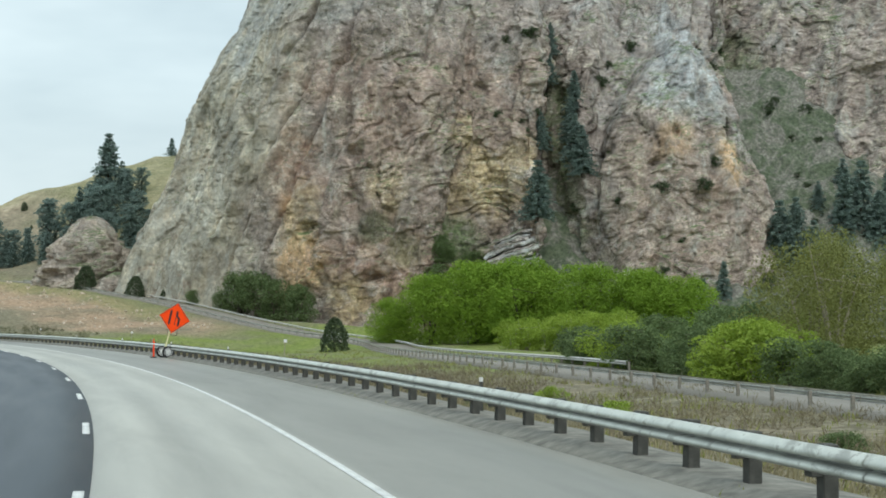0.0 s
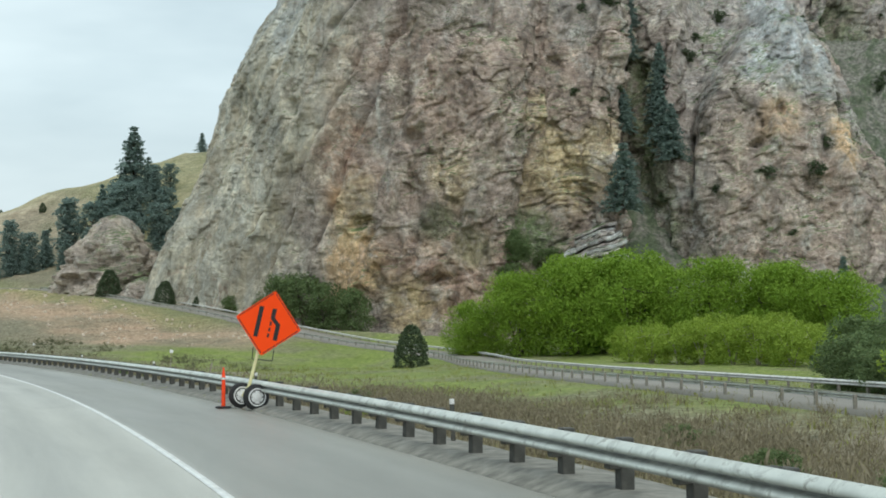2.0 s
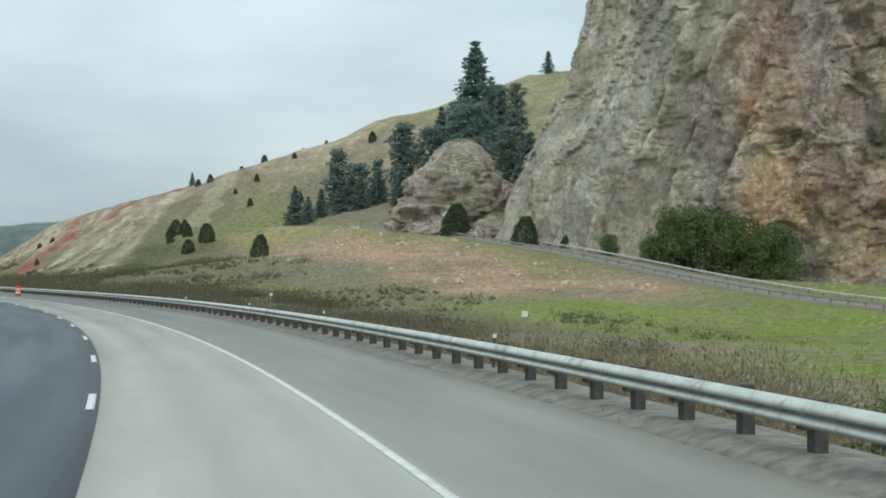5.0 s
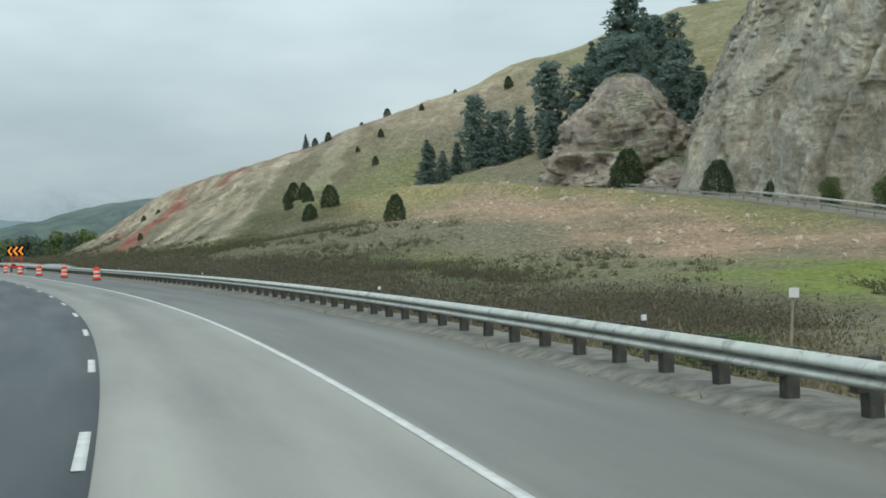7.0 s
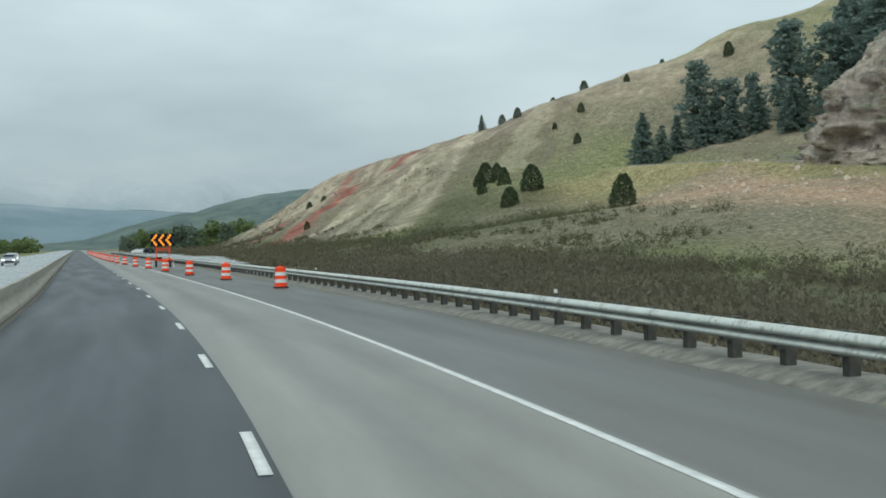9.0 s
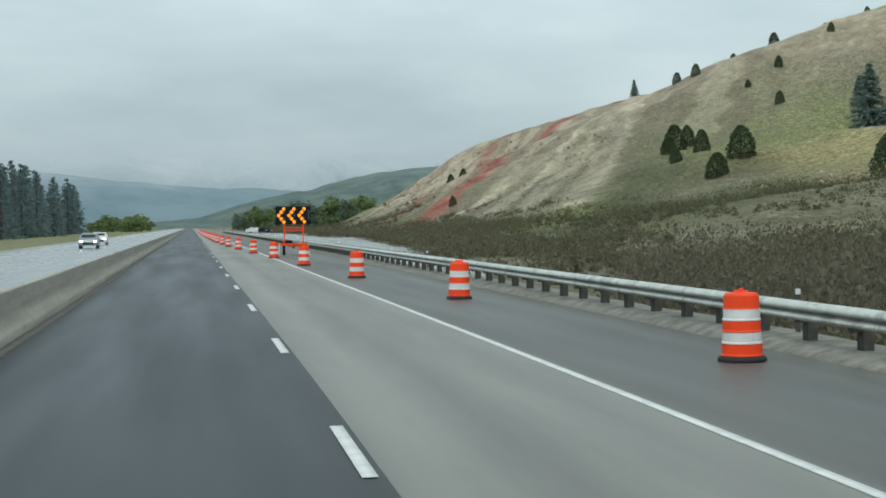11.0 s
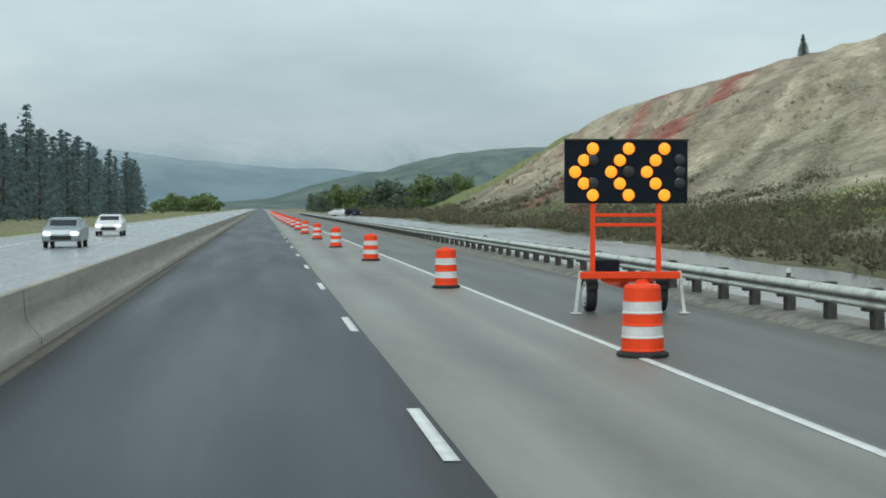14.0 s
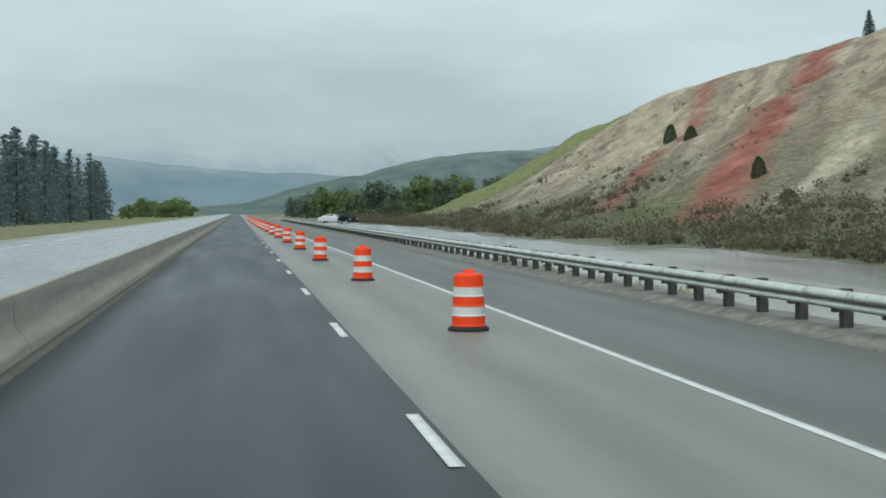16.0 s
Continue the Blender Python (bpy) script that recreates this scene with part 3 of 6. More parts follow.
    return tagged(ob, "grassy valley floor rising into dry hillsides and cut banks", "ground", kind="structure")


# ---- road ----
EDGE_O, DASH_O, SEAM_O, RAIL_O = 4.88, 1.435, 1.56, 8.97


def build_road():
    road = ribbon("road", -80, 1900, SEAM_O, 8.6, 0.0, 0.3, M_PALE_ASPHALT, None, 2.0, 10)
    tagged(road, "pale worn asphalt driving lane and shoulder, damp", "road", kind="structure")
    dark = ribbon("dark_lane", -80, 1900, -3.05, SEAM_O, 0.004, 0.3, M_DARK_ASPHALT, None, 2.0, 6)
    tagged(dark, "fresh dark asphalt driving lane, wet", "road", kind="structure")
    st = np.linspace(-80, 1900, 991)
    verge = np.array([(8.58, -0.3), (8.60, -0.002), (8.75, 0.05), (9.0, 0.13), (9.6, 0.14), (10.2, 0.05), (10.9, -0.5)])
    gx, gy = along(st[:, None], verge[None, :, 0])
    lump = 0.03 * fractal(np.stack([gx.ravel(), gy.ravel(), 0 * gx.ravel()], -1), 1.6, 2).reshape(gx.shape)
    gravel = grid_mesh("shoulder", np.stack([gx, gy, verge[None, :, 1] + lump * (verge[None, :, 1] > 0)], -1), M_GRAVEL)
    tagged(gravel, "grey gravel verge banked up under the guardrail", "road shoulder", kind="structure")
    line = ribbon("edge_line", -80, 1900, EDGE_O - 0.065, EDGE_O + 0.065, 0.008, 0.004, M_LINE, road, 2.0, 2)
    marks = [103.26 - 12.19 * k for k in range(14, 0, -1)] + [103.26 + 12.753 * k for k in range(6)]
    marks += [179.78 + 11.614 * k for k in range(10)] + [295.92 + 12.19 * k for k in range(34)]
    for s in marks:
        ribbon("lane_dash", s - 3.05, s, DASH_O - 0.065, DASH_O + 0.065, 0.012, 0.004, M_LINE, dark, 1.1, 2)
    opp = ribbon("opposite_road", -80, 1900, -15.2, -4.0, 0.0, 0.3, M_OPPOSITE, None, 2.0, 6)
    tagged(opp, "wet grey asphalt of the opposite carriageway", "road", kind="structure")
    ribbon("edge_line", 60, 1900, -13.0, -12.87, 0.006, 0.004, M_LINE, opp, 2.0, 2)
    ribbon("edge_line", 60, 1900, -5.0, -4.87, 0.006, 0.004, M_YELLOW, opp, 2.0, 2)


M_GRAVEL = plain("grey_verge_gravel", (0.215, 0.205, 0.175), 0.9, 0, 0.45, 3.0)


def sweep(name, profile, stations, o0, material, parent):
    """A profile of (offset, height) pairs drawn along the road."""
    rows = [np.stack([*along(s, np.array([o0 + a for a, _ in profile])), np.array([b for _, b in profile])], -1) for s in stations]
    ob = grid_mesh(name, np.array(rows), material, parent, smooth=False)
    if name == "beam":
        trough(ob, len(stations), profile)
    return ob


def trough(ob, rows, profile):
    """Marks the sunk middle and the under-lip of a beam, where steel() paints shade."""
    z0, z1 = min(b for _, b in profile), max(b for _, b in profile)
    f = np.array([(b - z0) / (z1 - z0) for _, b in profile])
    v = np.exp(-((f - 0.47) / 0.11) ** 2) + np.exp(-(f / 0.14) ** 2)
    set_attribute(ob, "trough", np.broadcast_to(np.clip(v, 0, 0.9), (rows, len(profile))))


def w_beam(z0):
    """Cross-section of a steel guardrail beam, with thickness."""
    k = 0.95
    face = [(0.0, 0.0), (-0.03, 0.006), (-0.075, 0.03), (-0.085, 0.06), (-0.078, 0.085), (-0.025, 0.135), (0.0, 0.150), (-0.03, 0.162), (-0.078, 0.185), (-0.088, 0.215), (-0.075, 0.25), (-0.03, 0.298), (0.0, 0.31)]
    back = [(a + 0.012, b) for a, b in reversed(face)]
    return [(a * k * 1.25, b * k + z0) for a, b in face + back + face[:1]]


def build_guardrail():
    rail = tagged(new("guardrail"), "galvanised steel guardrail on dark timber posts beside the shoulder", "guardrail")
    s = -40.0
    while s < 700:
        st = np.linspace(s, s + 7.66, 6)
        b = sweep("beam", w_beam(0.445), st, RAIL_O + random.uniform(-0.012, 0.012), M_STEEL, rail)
        s += 7.62
    bm = bmesh.new()
    box(bm, (0.17, 0.20, 1.3), (0.24, 0, 0.09), bevel=0.012)
    me = bpy.data.meshes.new("post")
    bm.to_mesh(me), bm.free()
    me.materials.append(M_WOOD)
    bm = bmesh.new()
    box(bm, (0.15, 0.17, 0.34), (0.087, 0, 0.56), bevel=0.01)
    mb = bpy.data.meshes.new("spacer_block")
    bm.to_mesh(mb), bm.free()
    mb.materials.append(M_WOOD)
    posts = [20.47 - 1.905 * k for k in range(20, 0, -1)] + [20.47 + 1.8917 * k for k in range(42)]
    posts += [99.92 + 1.918 * k for k in range(45)] + [186.225 + 1.905 * k for k in range(190)]
    for s in posts:
        for mesh, nm in ((me, "post"), (mb, "spacer_block")):
            ob = new(nm, mesh)
            ob.parent = rail
            p = spot(s, RAIL_O, random.uniform(-0.02, 0.015))
            ob.matrix_local = pose(*p, random.uniform(-1.5, 1.5), random.uniform(-1.5, 1.5), bearing(s) + random.uniform(-2, 2))
    s = posts[-1] + 1.905
    bm = bmesh.new()
    while s < 700:
        box(bm, (0.17, 0.20, 1.3), (spot(s, RAIL_O + 0.24, 0.11)), (0, 0, bearing(s)))
        s += 1.905
    tagged(part("far_posts", bm, M_WOOD, rail), kind="stuff")


def build_barrier():
    barrier = tagged(new("median_barrier"), "weathered concrete median barrier with flared foot", "barrier")
    prof = [(0.0, -0.05), (-0.01, 0.13), (-0.05, 0.17), (-0.20, 0.36), (-0.23, 0.46), (-0.25, 0.80), (-0.26, 0.82), (-0.38, 0.82), (-0.40, 0.80), (-0.43, 0.46), (-0.46, 0.36), (-0.61, 0.17), (-0.64, 0.13), (-0.64, -0.05)]
    s = 120.0
    while s < 1300:
        st = np.linspace(s + 0.003, s + 6.097, 4)
        ob = sweep("barrier_section", prof, st, -3.08 + random.uniform(-0.004, 0.004), M_CONCRETE, barrier)
        s += 6.1


def build_pullout():
    """A wet, beaten gravel strip between the guardrail and the bank."""
    s, o = np.arange(316.0, 640.0, 2.0), np.array([10.5, 12.0, 13.5, 15.0, 16.5, 18.0])
    S, O = np.meshgrid(s, o, indexing="ij")
    wob = 1.0 * fractal(np.stack([s, 0 * s, 0 * s], -1), 14, 3)
    O = O + np.clip((O - 15.0) / 3.0, 0, 1) * wob[:, None]
    O = 10.5 + (O - 10.5) * np.interp(s, [316, 345, 420], [0.22, 0.6, 1.0])[:, None]
    x, y = along(S, O)
    ob = grid_mesh("pullout", np.stack([x, y, ground_height(S, O) + 0.035], -1), M_WET_MUD)
    set_attribute(ob, "across", (O - 10.5) / 8)
    set_attribute(ob, "station", S)
    set_attribute(ob, "offset", O)
    set_attribute(ob, "start_glare", O * 0)
    tagged(ob, "wet pale gravel strip behind the guardrail", "gravel strip", kind="structure")
    shade_or_dirt = ribbon("gutter_dirt", 120, 1000, -3.08, -2.86, 0.007, 0.006, M_GRIT, None, 2.0, 3)
    tagged(shade_or_dirt, "brown grit along the foot of the barrier", "grit", kind="structure")


M_GRIT = plain("gutter_grit", (0.115, 0.105, 0.085), 0.9, 0, 0.4, 5)
build_ground()
build_road()
build_pullout()
build_guardrail()
build_barrier()


# ---- frontage road ----
def build_frontage():
    w = np.linspace(0, FRONT_WIDTH, 5)
    rows = np.concatenate([[0], w, [FRONT_WIDTH]])
    drop = np.concatenate([[-0.35], np.zeros(5), [-0.35]])
    pts = np.stack([FX[:, None] + FNX[:, None] * rows, FY[:, None] + FNY[:, None] * rows, FZ[:, None] + drop], -1)
    ob = grid_mesh("frontage_road", pts, M_FRONTAGE, None, smooth=False)
    set_attribute(ob, "across", np.broadcast_to(rows / FRONT_WIDTH, pts.shape[:2]))
    tagged(ob, "narrow pale paved frontage road on an embankment", "road", kind="structure")
    d = np.concatenate([[0], np.cumsum(np.hypot(np.diff(FX), np.diff(FY)))])
    set_attribute(ob, "station", np.broadcast_to(d[:, None], pts.shape[:2]))
    set_attribute(ob, "offset", np.broadcast_to(rows, pts.shape[:2]))
    for o in (0.35, FRONT_WIDTH - 0.35):
        rail = tagged(new("frontage_guardrail"), "weathered steel guardrail along the frontage road", "guardrail", "frontage guardrails")
        at = np.arange(2 if o < 1 else 62, d[-1] - 36, 3.81)
        px, py, pz, nx, ny = (np.interp(at, d, v) for v in (FX, FY, FZ, FNX, FNY))
        prof = w_beam(0.37)
        sgn = -1 if o < 1 else 1
        rows = [[(px[k] + nx[k] * (o + sgn * a), py[k] + ny[k] * (o + sgn * a), pz[k] + b) for a, b in prof] for k in range(len(at))]
        for k in range(0, len(at) - 1, 4):
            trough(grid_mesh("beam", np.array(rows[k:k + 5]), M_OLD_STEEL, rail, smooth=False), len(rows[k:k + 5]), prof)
        bm = bmesh.new()
        box(bm, (0.14, 0.16, 1.0), (0, 0, 0.10), bevel=0.01)
        me = bpy.data.meshes.new("post")
        bm.to_mesh(me), bm.free()
        me.materials.append(M_OLD_WOOD)
        for k in range(len(at)):
            ob = new("post", me)
            ob.parent = rail
            ob.matrix_local = pose(px[k] + nx[k] * (o + sgn * 0.16), py[k] + ny[k] * (o + sgn * 0.16), pz[k], 0, 0, math.degrees(math.atan2(ny[k], nx[k])))


build_frontage()


# ---- cliff ----
def rock_material():
    n = Nodes("weathered_cliff_rock")
    big, patchy = n.noise(0.05, 6, 0.66, warp=1.2), n.noise(0.11, 7, 0.7, (1, 1, 0.6), 2.0)
    mid, fine = n.noise(0.35, 7, 0.72, warp=0.8), n.noise(1.5, 8, 0.75)
    strata = n.noise(0.34, 7, 0.72, (0.45, 0.45, 1.1), 2.2)
    down = n.noise(0.26, 6, 0.66, (1.0, 1.0, 0.25), 0.9)
    grey = n.ramp(mid, (0.25, (0.235, 0.222, 0.200)), (0.5, (0.350, 0.335, 0.305)), (0.75, (0.500, 0.480, 0.435)))
    brown = n.ramp(strata, (0.30, (0.135, 0.102, 0.086)), (0.45, (0.250, 0.190, 0.158)), (0.57, (0.350, 0.272, 0.222)), (0.72, (0.560, 0.470, 0.375)))
    tan = n.ramp(mid, (0.25, (0.280, 0.225, 0.165)), (0.5, (0.430, 0.360, 0.275)), (0.75, (0.620, 0.545, 0.430)))
    rust = n.ramp(mid, (0.36, (0.118, 0.070, 0.050)), (0.5, (0.245, 0.152, 0.108)), (0.64, (0.43, 0.300, 0.215)))
    orange = n.ramp(fine, (0.25, (0.31, 0.185, 0.095)), (0.5, (0.47, 0.30, 0.165)), (0.75, (0.60, 0.44, 0.29)))
    gold = n.ramp(strata, (0.34, (0.215, 0.150, 0.088)), (0.5, (0.470, 0.340, 0.180)), (0.66, (0.660, 0.545, 0.350)))
    ash = n.ramp(down, (0.30, (0.27, 0.268, 0.262)), (0.5, (0.40, 0.395, 0.38)), (0.70, (0.56, 0.545, 0.51)))
    green = n.ramp(fine, (0.3, (0.050, 0.075, 0.028)), (0.7, (0.145, 0.180, 0.070)))
    c = n.mix(n.ramp(big, (0.52, 0.0), (0.66, 0.5)), brown, grey)
    c = n.mix(n.ramp(patchy, (0.54, 0.0), (0.62, 0.7)), c, tan)
    c = n.mix(n.attr("west"), c, n.mix(1.0, n.mix(n.ramp(patchy, (0.40, 0.15), (0.60, 0.75)), grey, tan), (0.94, 0.90, 0.82), "MULTIPLY"))
    c = n.mix(n.ramp(down, (0.57, 0.0), (0.64, 0.6)), c, n.ramp(fine, (0.3, (0.32, 0.29, 0.245)), (0.7, (0.50, 0.465, 0.40))))
    c = n.mix(n.ramp(n.noise(0.09, 7, 0.72, warp=2.0), (0.60, 0.0), (0.66, 0.55)), c, rust)
    ragged = n.ramp(n.noise(0.3, 6, 0.72, warp=1.0), (0.36, 0.15), (0.54, 1.0))
    for name, tone in (("ash", ash), ("rust", rust), ("orange", orange), ("gold", gold), ("moss", green)):
        c = n.mix(n.mix(1.0, n.attr(name), ragged, "MULTIPLY"), c, tone)
    lie = n.t.nodes.new("ShaderNodeNewGeometry")
    sep = n.t.nodes.new("ShaderNodeSeparateXYZ")
    n.link(lie.outputs["True Normal"], sep.inputs["Vector"])
    tuft = n.mix(n.ramp(n.noise(0.10, 5, 0.6), (0.45, 0.0), (0.58, 1.0)), 0.0, n.ramp(sep.outputs["Z"], (0.55, 0.0), (0.75, 0.9)))
    c = n.mix(tuft, c, green)
    block = n.ramp(n.cells(0.30, "F1", (1, 1, 0.6), 0.6), (0.15, 0.80), (0.5, 1.0), (0.85, 1.16))
    c = n.mix(0.75, c, block, "MULTIPLY")
    chip = n.ramp(n.cells(1.4, "F1", (1, 1, 0.9), 0.6), (0.15, 0.74), (0.85, 1.22))
    c = n.mix(0.6, c, chip, "MULTIPLY")
    crack = n.ramp(n.noise(0.5, 8, 0.78, (1, 1, 0.45), 2.5), (0.36, 0.50), (0.43, 1.0))
    c = n.mix(0.8, c, crack, "MULTIPLY")
    # thin pale ledges and dark joints where the face is broken, little of both on the smooth flank
    broken = n.mix(1.0, n.ramp(n.noise(0.10, 5, 0.65, warp=1.0), (0.40, 0.25), (0.56, 1.0)), n.ramp(n.attr("west"), (0.0, 1.0), (1.0, 0.22)), "MULTIPLY")
    ledge = n.ramp(n.noise(0.95, 9, 0.80, (0.7, 0.7, 2.0), 1.4), (0.47, 1.0), (0.53, 1.0), (0.58, 1.65))
    c = n.mix(broken, c, n.mix(1.0, c, ledge, "MULTIPLY"))
    joint = n.ramp(n.noise(1.5, 7, 0.72, (1, 1, 1.3), 1.4), (0.40, 0.38), (0.465, 1.0))
    c = n.mix(broken, c, n.mix(1.0, c, joint, "MULTIPLY"))
    broad = n.ramp(n.noise(0.07, 5, 0.62, (1, 1, 0.7), 1.5), (0.38, 0.74), (0.5, 0.97), (0.62, 1.22))
    c = n.mix(0.8, c, broad, "MULTIPLY")
    c = n.mix(1.0, c, (1.36, 1.47, 1.56), "MULTIPLY")
    n.bump(mid, 0.7, 0.9)
    n.bump(fine, 1.0, 0.4)
    return n.done(c, 0.92, 0, 0.25)


M_ROCK = rock_material()

CLIFF = (
    ((154, 233, 16), (187, 220, 62)), ((126, 198, 12), (172, 195, 82)), ((109, 162, 9), (156, 168, 90)),
    ((114, 134, 4), (141, 141, 94)), ((122, 108, 0), (139, 116, 98)), ((134, 90, -2), (150, 104, 102)),
    ((148, 76, -3), (166, 101, 102)), ((162, 79, -3), (180, 106, 100)), ((170, 63, -3), (191, 92, 98)), ((188, 78, -3), (210, 120, 96)),
    ((181, 48, -3), (221, 88, 98)), ((196, 33, -3), (230, 80, 103)), ((214, 29, -3), (243, 80, 104)),
    ((231, 54, -3), (262, 98, 107)), ((249, 20, -3), (274, 48, 97)), ((287, -8, -3), (310, 18, 95)),
    ((340, -50, -3), (358, -26, 95)),
)


CLIFF_PTS, CLIFF_GRID = [], (900, 390)


def build_cliff():
    base, top = (np.array([c[k] for c in CLIFF], float) for k in (0, 1))
    d = np.concatenate([[0], np.cumsum(np.hypot(*np.diff(base[:, :2], axis=0).T))])
    nu, nv = CLIFF_GRID
    u = np.linspace(0, d[-1], nu)
    b = np.stack([np.interp(u, d, base[:, k]) for k in range(3)], -1)
    t = np.stack([np.interp(u, d, top[:, k]) for k in range(3)], -1)
    for a in (b, t):
        for _ in range(50):
            a[1:-1] = (a[:-2] + 2 * a[1:-1] + a[2:]) / 4
    v = np.linspace(0, 1, nv)[None, :, None]
    pts = b[:, None] * (1 - v) + t[:, None] * v
    lean = np.clip(v - 0.35, 0, 1) ** 1.6
    back = (t - b)[:, None] * np.array([1, 1, 0])
    pts = pts + back * (lean * 0.55 - v * 0.26)
    tan = np.gradient(b[:, :2], axis=0)
    tan /= np.hypot(*tan.T)[:, None]
    out = np.stack([tan[:, 1], -tan[:, 0], 0 * tan[:, 0]], -1)[:, None]
    flat = pts.reshape(-1, 3)
    uu = np.repeat(u, nv)
    zz = flat[:, 2]
    west = smooth_step(160, 122, uu - 0.25 * zz)          # the smooth ribbed flank
    rough = 1 - west
    bend = 3.0 * fractal(flat + 50, 18, 2)
    wob = 1.3 * fractal(flat + 64, 6, 3)
    # broad swells and leaning ribs
    rib = np.stack([uu - 0.28 * zz + bend, zz * 0.16, 0 * uu], -1)
    push = 5.0 * fractal(flat * np.array([1, 1, 0.55]), 32, 2) + (0.8 + 1.5 * rough) * fractal(rib + 5, 15, 3, 0.5, True)
    side = smooth_step(60, 82, uu) * smooth_step(128, 104, uu)
    push = push + side * (2.4 * smooth_step(10, 30, zz) + 4.0 * smooth_step(48, 70, zz)) * smooth_step(104, 86, zz) + 6.0 * side * smooth_step(30, 6, zz)
    # clefts that divide the face into ribs: foot, lean, width, depth, lower and upper end
    for u0, lean_u, wide, deep, low, high in ((90.0, 0.17, 1.0, 6.5, 5, 64), (99.0, 0.36, 0.8, 3.0, 0, 70), (110.0, 0.47, 1.0, 7.0, 0, 92), (122.0, 0.42, 0.8, 3.2, 6, 60),
                                              (135.0, 0.32, 1.1, 3.2, 0, 80), (150.0, 0.18, 1.5, 1.8, 14, 60), (166.0, -0.12, 1.8, 2.0, 30, 80), (176.0, 0.15, 1.6, 2.0, 6, 40),
                                              (187.0, 0.10, 2.4, 4.5, 8, 40), (214.0, 0.22, 1.8, 2.4, 44, 98), (274.0, 0.16, 1.5, 2.4, 0, 48), (284.0, 0.10, 1.3, 1.8, 52, 80), (295.0, -0.06, 1.4, 2.4, 10, 60)):
        gap = uu - u0 - lean_u * zz + 0.5 * wob + 0.25 * bend
        ends = smooth_step(low - 5, low + 5, zz) * smooth_step(high + 8, high - 4, zz)
        push = push + ends * deep * (0.45 * np.exp(-((gap - 2.6 * wide) / (2.0 * wide)) ** 2) - np.exp(-(gap / wide) ** 2))
    # broken blocks, tall and leaning, at three sizes
    tilt = np.stack([uu - 0.35 * zz + 1.5 * bend, zz * 0.55 + 0.22 * uu, bend], -1) + 0.6 * fractal(flat + 77, 2.5, 2)[:, None]
    push = push + (0.12 + 0.88 * rough) * (1.2 * fractal(tilt + 9, 9.0, 3, 0.5) + 0.85 * plateaus(tilt, 7.0, 3.3))
    push = push + (0.20 + 0.80 * rough) * (0.60 * plateaus(tilt * np.array([1, 1.2, 1]), 3.2, 8.1) + 0.32 * plateaus(tilt * np.array([0.9, 1.5, 1]), 1.6, 5.7))
    sliver = np.stack([uu - 0.42 * zz + 0.6 * bend, zz * 0.26, bend], -1) + 0.4 * fractal(flat + 77, 2.0, 2)[:, None]
    push = push + west * (0.6 * plateaus(sliver, 3.4, 2.2) + 0.2 * plateaus(sliver * np.array([1, 1.6, 1]), 1.5, 6.4))
    # thin beds, bent and broken, in the lower middle of the face
    bed = zz - 0.16 * (uu - 195) + 2.6 * bend + 0.012 * (uu - 195) ** 2 + 3.0 * fractal(flat + 90, 22, 2)
    layer = np.floor(bed / 1.35).astype(np.int64)
    step = lattice(layer, 0 * layer + 3, 0 * layer + 7) * (1 - 0.5 * (bed / 1.35 - layer))
    bedded = smooth_step(156, 168, uu) * smooth_step(232, 216, uu) * smooth_step(58, 44, zz + 8 * fractal(flat + 31, 20, 3)) * np.clip(0.55 + 0.9 * fractal(flat + 33, 11, 2), 0, 1)
    push = push + 0.75 * step * bedded
    push = push + 0.18 * fractal(flat + 3, 1.4, 3, 0.6) + 0.55 * west * fractal(np.stack([uu - 0.5 * zz, zz * 0.14, 0 * uu], -1) + 8, 3.2, 3, 0.55)
    push = push - rough * 2.4 * np.clip(fractal(tilt + 120, 14, 3) - 0.18, 0, 0.8)
    # the right-hand tower stands free of the wall behind it
    dome = 76.0 - 26.0 * np.abs((uu - 288.0) / 22.0) ** 2.6 + 1.5 * wob
    set_back = smooth_step(dome - 5, dome + 3, zz) * smooth_step(258, 266, uu) * smooth_step(322, 312, uu)
    push = push + 2.5 * (1 - set_back) * np.exp(-((uu - 288) / 15) ** 2)
    # hollows
    for u0, z0, ru, rz, deep in ((162.4, 41.5, 2.6, 2.4, 3.2), (127.0, 52.0, 2.0, 1.6, 2.6), (152.0, 24.0, 2.4, 1.5, 2.6), (283.3, 48.3, 1.6, 2.0, 4.5), (298.5, 49.6, 1.5, 2.6, 4.5), (277.0, 41.0, 1.5, 0.9, 2.5), (170.0, 12.0, 3.0, 1.4, 2.4), (140.0, 68.0, 2.2, 1.6, 2.4), (200.0, 60.0, 2.6, 2.0, 2.6)):
        gap = np.sqrt(((uu - u0) / ru) ** 2 + ((zz - z0) / rz) ** 2) + 0.25 * fractal(flat + 2, 2.0, 2)
        push = push - deep * np.exp(-np.abs(gap) ** 4)
    foot = np.clip(v * 6, 0.25, 1)
    pts = pts + set_back.reshape(nu, nv, 1) * np.array([9.0, 11.0, 0.0])
    pts = pts + out * push.reshape(nu, nv, 1) * foot
    pts[..., 2] += fractal(flat + 70, 6, 3).reshape(nu, nv) * 0.8 * np.clip(v[..., 0] * 5, 0, 1)
    crest = pts[:, -1:] + np.array([35.0, 45.0, 2.0])
    ob = grid_mesh("cliff", np.concatenate([pts, crest], 1), M_ROCK, None, smooth=False)
    ragged = 0.40 * fractal(flat + 12, 9, 4)

    def zone(*spots):
        """Colour zones of the face: middle, half width and half height of each."""
        m = 0 * uu
